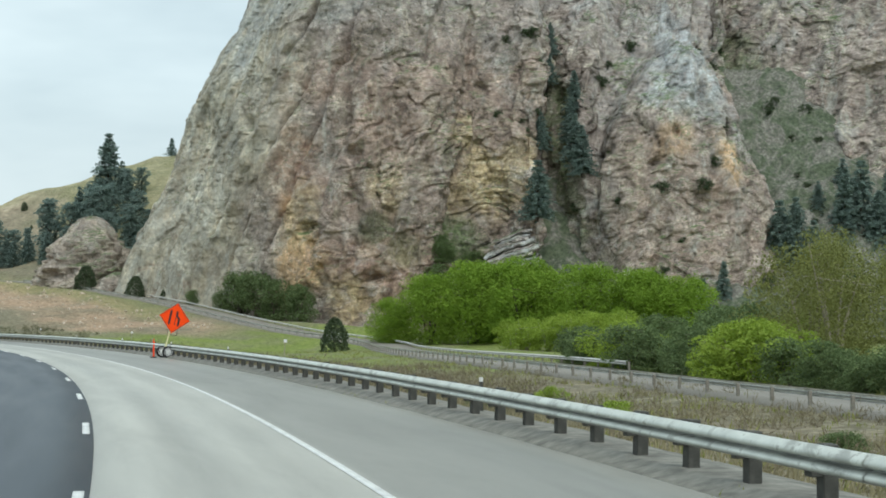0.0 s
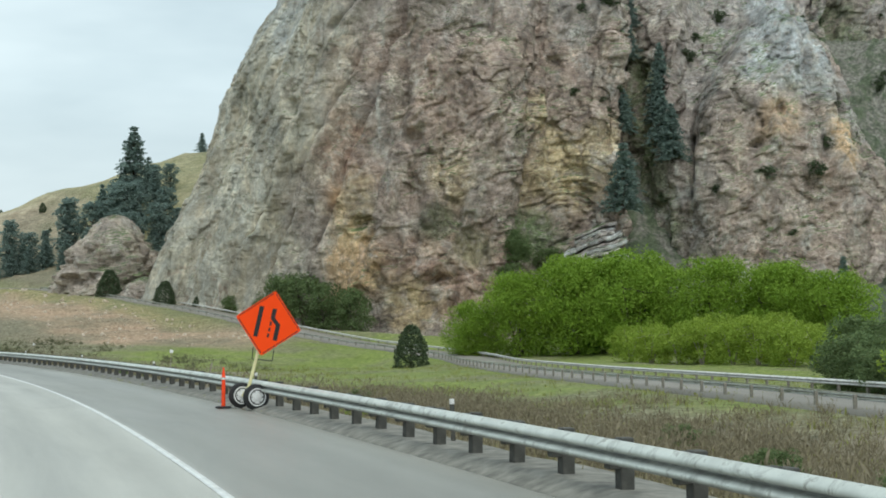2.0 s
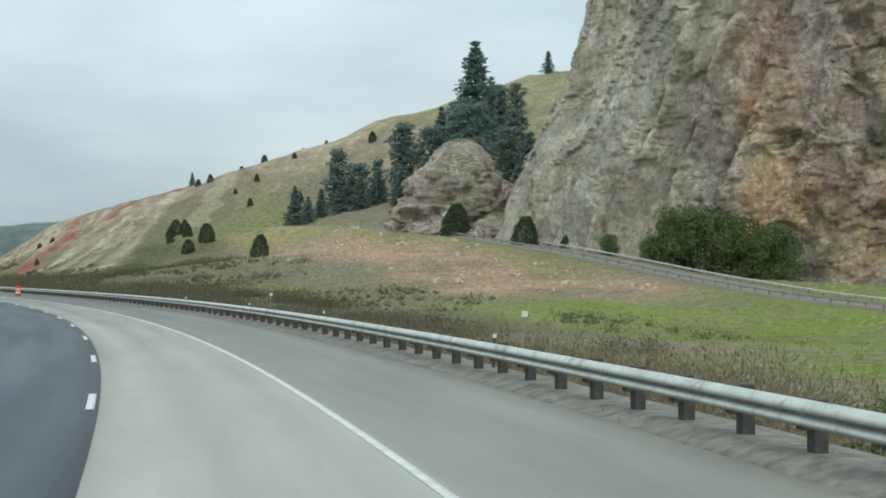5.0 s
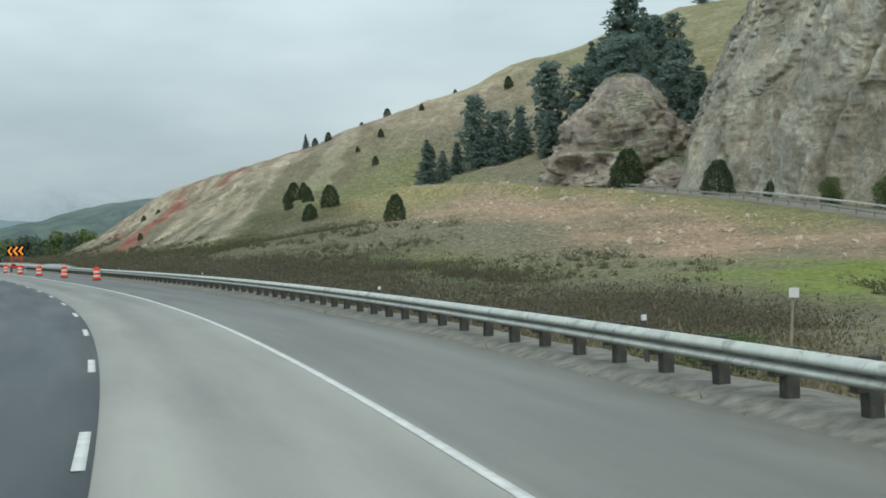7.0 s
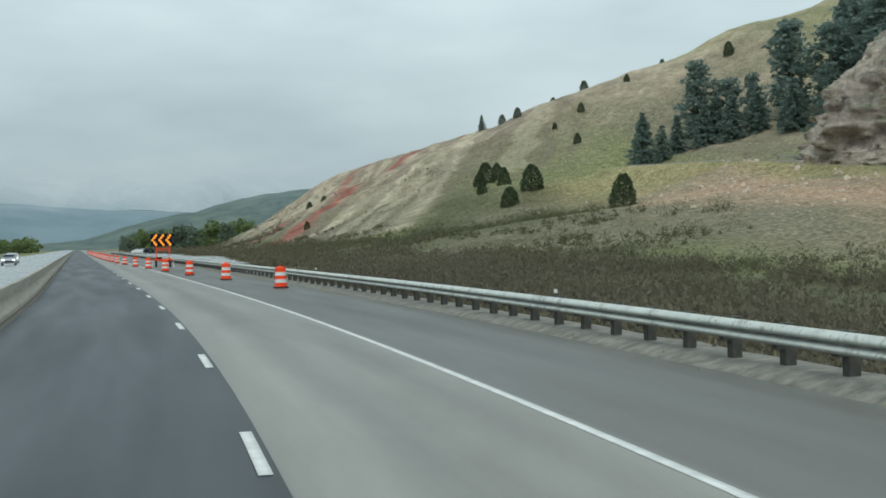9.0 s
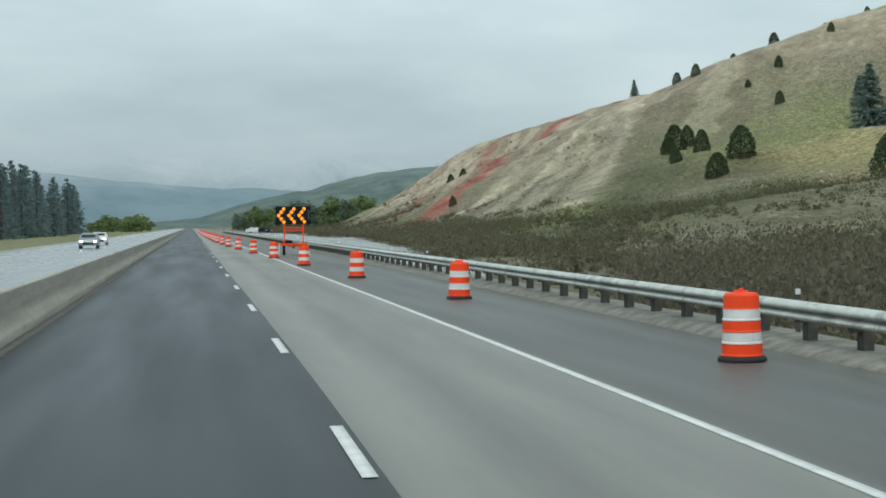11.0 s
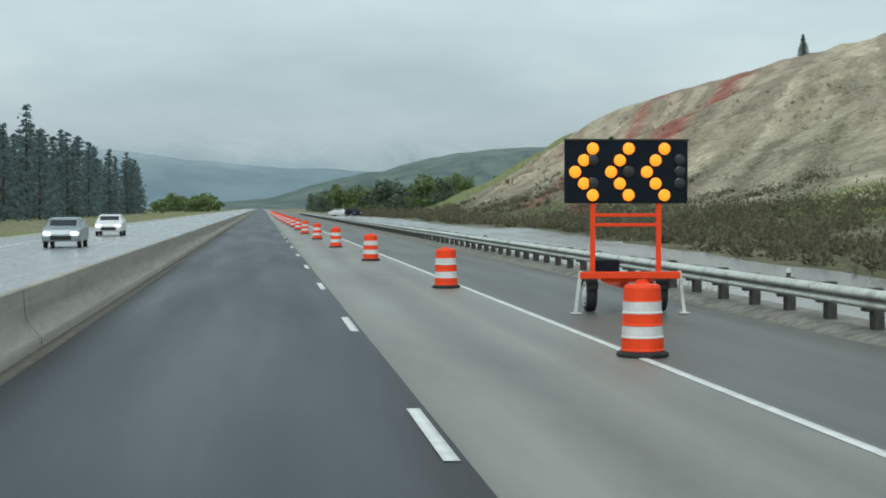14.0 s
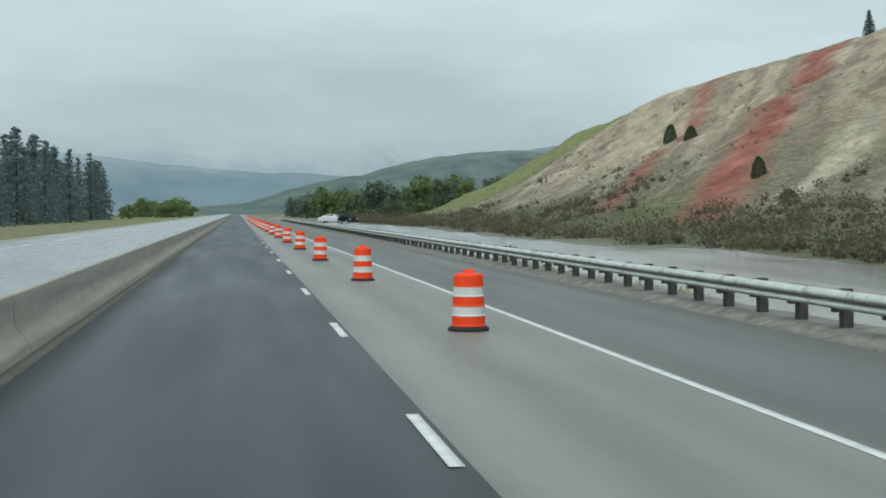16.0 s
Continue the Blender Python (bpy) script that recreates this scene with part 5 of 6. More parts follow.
# undergrowth close behind the frontage road
for k in range(108):
    f = 3 + int(k * 1.2)
    d = FRONT_WIDTH + random.uniform(0.9, 3.4)
    x, y = float(FX[f] + FNX[f] * d), float(FY[f] + FNY[f] * d)
    if y < -104:
        fresh = (k // 4) % 3 == 1
        plant("lime" if fresh else "shrub", "lime_bush" if fresh else "shrub", "low bush in new leaf beside the frontage road" if fresh else "dark green shrub beside the frontage road", "shrub", x, y, random.uniform(2.4, 4.2) * (0.75 if f < 22 else 1.0), 1.3, group="frontage undergrowth", sink=0.15)

# single junipers on the banks
for x, y, h, w in ((74.7, -0.4, 5.8, 1.0), (70.5, 189.4, 4.8, 1.0), (70.8, 232.5, 4.2, 1.15), (65.1, 225.7, 3.1, 1.25), (69.2, 243, 3.4, 0.9), (69.2, 255, 3.9, 1.1), (67.3, 251.5, 2.5, 1.2), (72, 257.5, 3.2, 0.9), (41.4, 283, 1.8, 0.9), (57.9, 364, 2.6, 0.9), (48, 322.8, 2.1, 1.0), (64.5, 240, 2.0, 1.2)):
    plant("juniper", "juniper_bush", "dark green juniper bush on the open bank", "shrub", x, y, h, w, sink=0.25)
rng = np.random.default_rng(5)
for _ in range(17):
    s, o = rng.uniform(455, 560), rng.uniform(90, 132)
    x, y = along(s, o)
    plant("juniper", "juniper_bush", "small dark juniper dotted on the hillside", "shrub", float(x), float(y), rng.uniform(1.3, 3.2), 1.0, group="hillside junipers", sink=0.15)
for s, o, h in ((47, 19, 1.0), (61, 22, 1.0), (36, 21, 0.9), (76, 19, 1.1), (88, 23, 1.0), (97, 15, 0.8), (112, 20, 1.1), (121, 14, 0.8), (28, 24, 1.0), (139, 15, 1.6), (133, 19, 1.3), (150, 17, 1.1), (68, 17, 1.2), (52, 16, 1.0), (171, 14, 1.2), (188, 12.5, 1.3), (191, 14, 1.4), (195, 13.5, 1.2)):
    x, y = along(s, o)
    plant("lime" if s < 100 and int(s) % 2 else "shrub", "low_bush", "small green bush in the roadside ditch", "shrub", float(x), float(y), h, 1.5, group="ditch bushes", sink=0.05)

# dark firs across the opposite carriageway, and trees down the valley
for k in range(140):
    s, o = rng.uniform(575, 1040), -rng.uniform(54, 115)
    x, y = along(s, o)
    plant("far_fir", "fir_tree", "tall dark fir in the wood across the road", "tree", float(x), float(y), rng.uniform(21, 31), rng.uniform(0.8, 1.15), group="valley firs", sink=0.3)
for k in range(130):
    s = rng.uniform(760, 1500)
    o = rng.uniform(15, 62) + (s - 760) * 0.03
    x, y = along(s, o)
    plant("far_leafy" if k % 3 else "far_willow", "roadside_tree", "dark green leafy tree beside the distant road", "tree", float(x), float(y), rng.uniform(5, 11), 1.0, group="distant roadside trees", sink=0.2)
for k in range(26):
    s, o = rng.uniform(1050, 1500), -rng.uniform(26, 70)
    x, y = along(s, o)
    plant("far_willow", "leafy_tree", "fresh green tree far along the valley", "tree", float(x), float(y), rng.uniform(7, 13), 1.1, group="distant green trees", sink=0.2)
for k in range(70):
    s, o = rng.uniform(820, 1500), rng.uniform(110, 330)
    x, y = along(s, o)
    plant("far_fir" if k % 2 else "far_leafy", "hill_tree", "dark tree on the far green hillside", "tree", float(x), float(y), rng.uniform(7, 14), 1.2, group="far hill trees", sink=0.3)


# ---- brush and grass ----
def blades(name, spots, heights, per, spread, material, label, category, seed, thick=0.02):
    """Upright twigs or blades in clumps, as one mass."""
    g = np.random.default_rng(seed)
    n = len(spots)
    base = np.repeat(spots, per, 0) + np.concatenate([g.normal(0, 1, (n * per, 2)) * np.repeat(heights, per)[:, None] * spread, np.zeros((n * per, 1))], 1)
    h = np.repeat(heights, per) * g.uniform(0.45, 1.1, n * per)
    tipv = base + np.concatenate([g.normal(0, 0.28, (n * per, 2)) * h[:, None], h[:, None]], 1)
    a = g.uniform(0, 2 * np.pi, n * per)
    w = np.stack([np.cos(a), np.sin(a), 0 * a], -1) * (thick * (0.5 + h))[:, None]
    mid = base * 0.45 + tipv * 0.55 + g.normal(0, 0.05, base.shape) * h[:, None]
    ob = new(name, soup(name, np.stack([base - np.array([0, 0, 0.05]), mid - w, tipv, mid + w], 1), material))
    return tagged(ob, label, category, kind="stuff")


def scatter(count, s0, s1, o0, o1, seed, keep=None):
    g = np.random.default_rng(seed)
    s, o = g.uniform(s0, s1, count), o0 + (o1 - o0) * g.uniform(0, 1, count) ** 1.15
    if keep is not None:
        x, y = along(s, o)
        k = keep(s, o, fractal(np.stack([x, y, 0 * x], -1), 9, 3))
        s, o = s[k], o[k]
    x, y = along(s, o)
    return np.stack([x, y, ground_height(s, o)], -1), g


def thicket(name, spots, heights, per, material, label, category, seed, size=0.09, long=2.6, fat=0.26):
    """Rounded masses of thin bare twigs."""
    g = np.random.default_rng(seed)
    n = len(spots)
    h = np.repeat(heights, per)
    d = g.normal(0, 1, (n * per, 3))
    d[:, 2] = np.abs(d[:, 2])
    d *= (g.uniform(0.1, 1, n * per) ** 0.6 / np.linalg.norm(d, axis=1))[:, None]
    c = np.repeat(spots, per, 0) + d * np.stack([h * 0.75, h * 0.75, h], -1)
    a = d + g.normal(0, 0.45, d.shape) + np.array([0, 0, 0.5])
    a /= np.linalg.norm(a, axis=1)[:, None]
    b = np.cross(a, g.normal(0, 1, a.shape))
    b /= np.linalg.norm(b, axis=1)[:, None]
    w = g.uniform(0.5, 1.4, n * per) * size
    a, b = a * (w * long)[:, None], b * (w * fat)[:, None]
    ob = new(name, soup(name, np.stack([c - a, c + b, c + a, c - b], 1), material))
    return tagged(ob, label, category, kind="stuff")


p, g = scatter(5600, 290, 720, 13, 44, 35, lambda s, o, f: (f > -0.5) & (f > -0.5 + 0.05 * (o - 22)) & (o > np.interp(s, [340, 420], [14.2, 19.2])))
thicket("foot_brush", p, (0.4 + 1.6 * g.uniform(0, 1, len(p)) ** 2.2) * np.clip(1.25 - 0.035 * (p[:, 0] - 20), 0.5, 1.1), 52, M_FOOT, "dark olive-brown brush massed along the foot of the bank", "brush", 36, 0.09, 1.0, 0.7)
p, g = scatter(3200, 60, 225, 11.5, 27, 11, lambda s, o, f: f > -0.5 + 0.03 * (o - 11) + 0.4 * (s < 120))
thicket("bare_brush", p, g.uniform(1.1, 2.2, len(p)) * np.clip(1.25 - 0.03 * np.abs(p[:, 1] + 60), 0.7, 1.1), 64, M_BRUSH, "bare grey-brown brush massed behind the guardrail", "brush", 12, 0.055, 1.7, 0.40)
p, g = scatter(3200, 205, 318, 11.2, 44, 41, lambda s, o, f: (f > -0.6 + 0.03 * (o - 11)) & (o > 11 + 0.35 * np.clip(s - 296, 0, 30)))
thicket("ditch_brush", p, g.uniform(1.3, 2.9, len(p)) * np.clip(1.5 - 0.02 * (p[:, 0] + 2), 0.55, 1.0), 100, M_DITCH, "tall brown leafless brush filling the roadside ditch", "brush", 42, 0.062, 1.1, 0.65)
p, g = scatter(5400, 232, 470, 20, 66, 13, lambda s, o, f: f > -0.35 + 0.012 * (o - 20) + 0.3 * (s > 440))
thicket("low_brush", p, 0.4 + 1.7 * g.uniform(0, 1, len(p)) ** 2, 42, M_SAGE, "low olive-grey brush scattered up the bank", "brush", 14, 0.075, 1.1, 0.65)
p, g = scatter(1500, 440, 620, 30, 70, 43, lambda s, o, f: f > 0.05 + 0.006 * (o - 30))
thicket("slope_brush", p, g.uniform(0.3, 0.9, len(p)), 20, M_FOOT, "small dry bushes on the cut slope", "brush", 44, 0.07, 1.1, 0.6)
p, g = scatter(3000, -30, 150, 10.6, 34, 27, lambda s, o, f: f > 0.12 + 0.4 * (s > 130) * (o > 20))
thicket("ditch_weeds", p, g.uniform(0.25, 0.7, len(p)), 34, M_DRY, "tangled dry weeds in the roadside ditch", "weeds", 28, 0.05)
p, g = scatter(3000, -30, 150, 13, 36, 33, lambda s, o, f: f > 0.0)
thicket("brown_tangle", p, g.uniform(0.3, 1.0, len(p)), 32, M_BRUSH, "matted brown stalks on the bank of the ditch", "weeds", 34, 0.06)
p, g = scatter(4900, -30, 285, 9.7, 20, 15, lambda s, o, f: f > -0.5)
blades("dry_weeds", p, g.uniform(0.2, 0.6, len(p)), 9, 0.5, M_DRY, "dry pale weeds behind the guardrail", "weeds", 16, 0.018)
p, g = scatter(5400, -30, 245, 14, 75, 17, lambda s, o, f: f > -0.35)
blades("meadow_grass", p, g.uniform(0.15, 0.45, len(p)), 8, 0.8, M_TUFT, "short green and straw-coloured meadow grass", "grass", 18, 0.03)
p, g = scatter(8400, -20, 560, 8.75, 10.7, 19, lambda s, o, f: f > -0.1)
blades("verge_grass", p, g.uniform(0.1, 0.28, len(p)), 8, 0.6, M_TUFT, "green verge grass behind the guardrail", "grass", 20, 0.02)


# ---- loose rocks on the orange bank ----
def bank_rocks():
    g = np.random.default_rng(23)
    meshes = []
    for k in range(4):
        bm = bmesh.new()
        bmesh.ops.create_icosphere(bm, subdivisions=1, radius=1)
        for v in bm.verts:
            v.co *= 1 + g.uniform(-0.3, 0.3)
            v.co.z *= 0.65
        me = bpy.data.meshes.new("rock")
        bm.to_mesh(me), bm.free()
        me.materials.append(M_STONE)
        meshes.append(me)
    for k in range(300):
        s, o = g.uniform(285, 425), 96 - 34 * g.uniform(0, 1) ** 1.4
        x, y = along(s, o)
        x, y = float(x), float(y)
        ob = tagged(new("rock", meshes[k % 4]), "pale tan rock lying on the eroded bank", "rock", "bank rocks")
        r = 0.10 + 0.42 * g.uniform(0, 1) ** 2
        ob.matrix_world = Matrix.LocRotScale((x, y, ground_at(x, y) + r * 0.2), Euler(g.uniform(0, 6, 3)), (r, r * g.uniform(0.7, 1.3), r))


M_STONE = plain("pale_bank_stone", (0.52, 0.43, 0.335), 0.9, 0, 0.3, 2)
bank_rocks()


# ---- traffic furniture ----
def drum_meshes():
    """Parts of a traffic drum: body bands and the rubber foot."""
    rows = []
    cuts = ((0.07, 0.24, M_ORANGE, "orange_band"), (0.24, 0.40, M_WHITE_BAND, "white_band"), (0.40, 0.56, M_ORANGE, "orange_band"),
            (0.56, 0.72, M_WHITE_BAND, "white_band"), (0.72, 0.97, M_ORANGE, "orange_top"))
    for k, (a, b, mat, nm) in enumerate(cuts):
        bm = bmesh.new()
        r = 0.28 - 0.008 * k
        prof = [(r + 0.008, a), (r + 0.010, a + 0.015), (r - 0.002, a + 0.03), (r - 0.004, b - 0.012), (r, b)]
        if k == 4:
            prof = [(r + 0.008, a), (r, a + 0.02), (r - 0.006, 0.90), (r - 0.03, 0.935), (0.10, 0.945), (0.09, 0.97)]
        turned(bm, prof, 26)
        if k == 4:
            box(bm, (0.20, 0.035, 0.05), (0, 0, 0.975), bevel=0.01)
        me = bpy.data.meshes.new(nm)
        bm.to_mesh(me), bm.free()
        me.materials.append(mat)
        rows.append((nm, me))
    bm = bmesh.new()
    turned(bm, [(0.345, 0.0), (0.345, 0.03), (0.33, 0.05), (0.30, 0.065), (0.28, 0.075)], 12)
    me = bpy.data.meshes.new("rubber_foot")
    bm.to_mesh(me), bm.free()
    me.materials.append(M_BLACK)
    rows.append(("rubber_foot", me))
    return rows


def build_drums():
    meshes = drum_meshes()
    first = tagged(new("traffic_drum"), "orange and white banded traffic drum on a black rubber foot", "traffic drum", "taper drums")
    for nm, me in meshes:
        new(nm, me).parent = first
    line = [(278.0, 7.55), (296.5, 6.85), (313.2, 6.02), (331.2, 5.42), (349.5, 4.95), (366.45, 4.42), (385.2, 3.93), (403.6, 3.55), (422.0, 3.32), (440.3, 3.1)]
    s, o = line[-1]
    while s < 760:
        s, o = s + 18.2, max(2.55, o - 0.07)
        line.append((s, o))
    for k, (s, o) in enumerate(line):
        m = pose(*spot(s, o, 0.012), random.uniform(-1.2, 1.2), random.uniform(-1.2, 1.2), random.uniform(0, 360))
        if k == 0:
            first.matrix_basis = m
        else:
            copy_thing(first, m)


build_drums()


def wheel(parent, at, axis, r=0.33, wide=0.2):
    """A wheel on an axle along x or y: tyre with tread shoulders, dished rim and hub holes."""
    m = Matrix.Translation(at) @ Euler((0, radians(90), 0) if axis == "x" else (radians(90), 0, 0)).to_matrix().to_4x4()
    bm = bmesh.new()
    w = wide / 2
    turned(bm, [(r * 0.62, -w), (r * 0.80, -w), (r * 0.95, -w * 0.85), (r, -w * 0.5), (r, w * 0.5), (r * 0.95, w * 0.85), (r * 0.80, w), (r * 0.62, w)], 28, m)
    tyre = part("tyre", bm, M_BLACK, parent, "black rubber tyre")
    for sgn in (-1, 1):
        bm = bmesh.new()
        q = m @ Matrix.Translation((0, 0, sgn * w * 0.92))
        turned(bm, [(r * 0.70, -0.012), (r * 0.70, 0.010), (r * 0.66, 0.018), (r * 0.58, 0.006), (r * 0.28, 0.014), (r * 0.24, 0.03), (r * 0.12, 0.034), (0.01, 0.035)], 24, q if sgn > 0 else q @ Matrix.Diagonal((1, 1, -1, 1)))
        rim = part("rim", bm, M_RIM, tyre, "silver steel rim")
        for k in range(6):
            a = k * math.pi / 3
            bm = bmesh.new()
            box(bm, (0.028, 0.028, 0.012), (math.cos(a) * r * 0.44, math.sin(a) * r * 0.44, 0.010 * sgn))
            bmesh.ops.transform(bm, matrix=q, verts=bm.verts)
            part("hub_hole", bm, M_BLACK, tyre)
    return tyre


def build_sign_trailer():
    """A diamond warning sign on a leaning mast over a two-wheeled trailer."""
    base = tagged(new("sign_trailer"), "orange diamond lane-merge sign on a two-wheeled trailer", "sign trailer")
    # axle across, mast, drawbar
    wheel(base, (0.0, -0.66, 0.33), "y")
    wheel(base, (0.0, 0.66, 0.33), "y")
    bm = bmesh.new()
    rod(bm, (0, -0.55, 0.33), (0, 0.55, 0.33), 0.035, None, 10)
    box(bm, (0.09, 0.8, 0.09), (0, 0, 0.38), bevel=0.008)
    part("axle", bm, M_PALE_YELLOW, base, "pale yellow axle beam")
    bm = bmesh.new()
    box(bm, (0.07, 1.7, 0.07), (0.05, 0.95, 0.36), (3, 0, 0), 0.006)
    part("drawbar", bm, M_PALE_YELLOW, base, "pale yellow drawbar")
    bm = bmesh.new()
    rod(bm, (-0.05, 0, 0.36), (0.36, 0.0, 1.9), 0.045, 0.04, 10)
    box(bm, (0.12, 0.14, 0.22), (0, 0, 0.46), bevel=0.01)
    part("mast", bm, M_PALE_YELLOW, base, "pale yellow mast")
    bm = bmesh.new()
    for p0, p1 in (((-0.22, 1.30), (-0.24, 1.0)), ((-0.24, 1.0), (0.24, 0.95)), ((0.24, 0.95), (0.28, 1.24))):
        rod(bm, (0.34 + p0[0], -0.06 - 0.4 * p0[0], p0[1] + 0.28), (0.34 + p1[0], -0.06 - 0.4 * p1[0], p1[1] + 0.28), 0.012, None, 6)
    part("sign_bracket", bm, M_BLACK, base, "thin dark steel bracket")
    turn = pose(0.47, -0.17, 2.20, 0, 12.5, -22)

    def plate(name, half, y0, y1, mat, label=""):
        bm = bmesh.new()
        a = half * 0.93
        q = half * 0.07
        pts = []
        for k in range(4):
            c, s = (1, 0, -1, 0)[k], (0, 1, 0, -1)[k]
            px, pz = -s, c
            pts += [(c * a - px * q, s * a - pz * q), (c * half * 0.985, s * half * 0.985), (c * a + px * q, s * a + pz * q)]
        f = [bm.verts.new((x, y0, z)) for x, z in pts]
        b = [bm.verts.new((x, y1, z)) for x, z in pts]
        bm.faces.new(f)
        bm.faces.new(list(reversed(b)))
        for k in range(len(pts)):
            bm.faces.new((f[k], b[k], b[(k + 1) % len(pts)], f[(k + 1) % len(pts)]))
        bmesh.ops.recalc_face_normals(bm, faces=bm.faces)
        bmesh.ops.transform(bm, matrix=turn, verts=bm.verts)
        return part(name, bm, mat, base, label)

    plate("sign_plate", 0.862, -0.004, 0.004, M_SIGN_ORANGE, "fluorescent orange diamond plate")
    # black border: four thin bars set in from the edge
    for k in range(4):
        bm = bmesh.new()
        a = math.radians(45 + 90 * k)
        d = 0.575
        box(bm, (0.018, 0.003, 1.07), (math.cos(a) * d, -0.007, math.sin(a) * d), (0, -math.degrees(a), 0))
        bmesh.ops.transform(bm, matrix=turn, verts=bm.verts)
        part("border_line", bm, M_BLACK, base)

    def glyph(name, outline):
        bm = bmesh.new()
        f = [bm.verts.new((x, -0.009, z)) for x, z in outline]
        b = [bm.verts.new((x, -0.006, z)) for x, z in outline]
        bm.faces.new(f)
        bm.faces.new(list(reversed(b)))
        for k in range(len(f)):
            bm.faces.new((f[k], b[k], b[(k + 1) % len(f)], f[(k + 1) % len(f)]))
        bmesh.ops.recalc_face_normals(bm, faces=bm.faces)
        bmesh.ops.transform(bm, matrix=turn, verts=bm.verts)
        part(name, bm, M_BLACK, base)

    glyph("lane_bar", [(-0.31, -0.40), (-0.20, -0.40), (-0.20, 0.40), (-0.31, 0.40)])
    glyph("merge_bar", [(0.20, -0.40), (0.31, -0.40), (0.31, 0.02), (0.14, 0.17), (0.14, 0.40), (0.03, 0.40), (0.03, 0.13), (0.20, -0.02)])
    for z in (-0.36, -0.20, -0.04):
        glyph("dash_mark", [(0.035, z), (0.085, z), (0.085, z + 0.10), (0.035, z + 0.10)])
    base.matrix_world = pose(-16.5, -128.95, 0.012, 0, 0, -11)
    return base


build_sign_trailer()


def build_tube_post():
    """A slim orange channelising post on a round rubber foot."""
    base = tagged(new("tube_post"), "slim orange plastic post with white band on rubber foot", "tube post")
    bm = bmesh.new()
    turned(bm, [(0.055, 0.03), (0.05, 0.3), (0.05, 0.78), (0.055, 0.80), (0.02, 1.02), (0.012, 1.06)], 14)
    body = part("tube", bm, M_ORANGE, base)
    for z in (0.74,):
        bm = bmesh.new()
        turned(bm, [(0.053, z), (0.053, z + 0.075)], 14)
        part("white_band", bm, M_WHITE_BAND, body)
    bm = bmesh.new()
    turned(bm, [(0.21, 0), (0.21, 0.03), (0.17, 0.05), (0.06, 0.055)], 12)
    part("rubber_foot", bm, M_BLACK, base)
    base.matrix_world = pose(-16.80, -128.12, 0.012, 0, 0, 0)


build_tube_post()


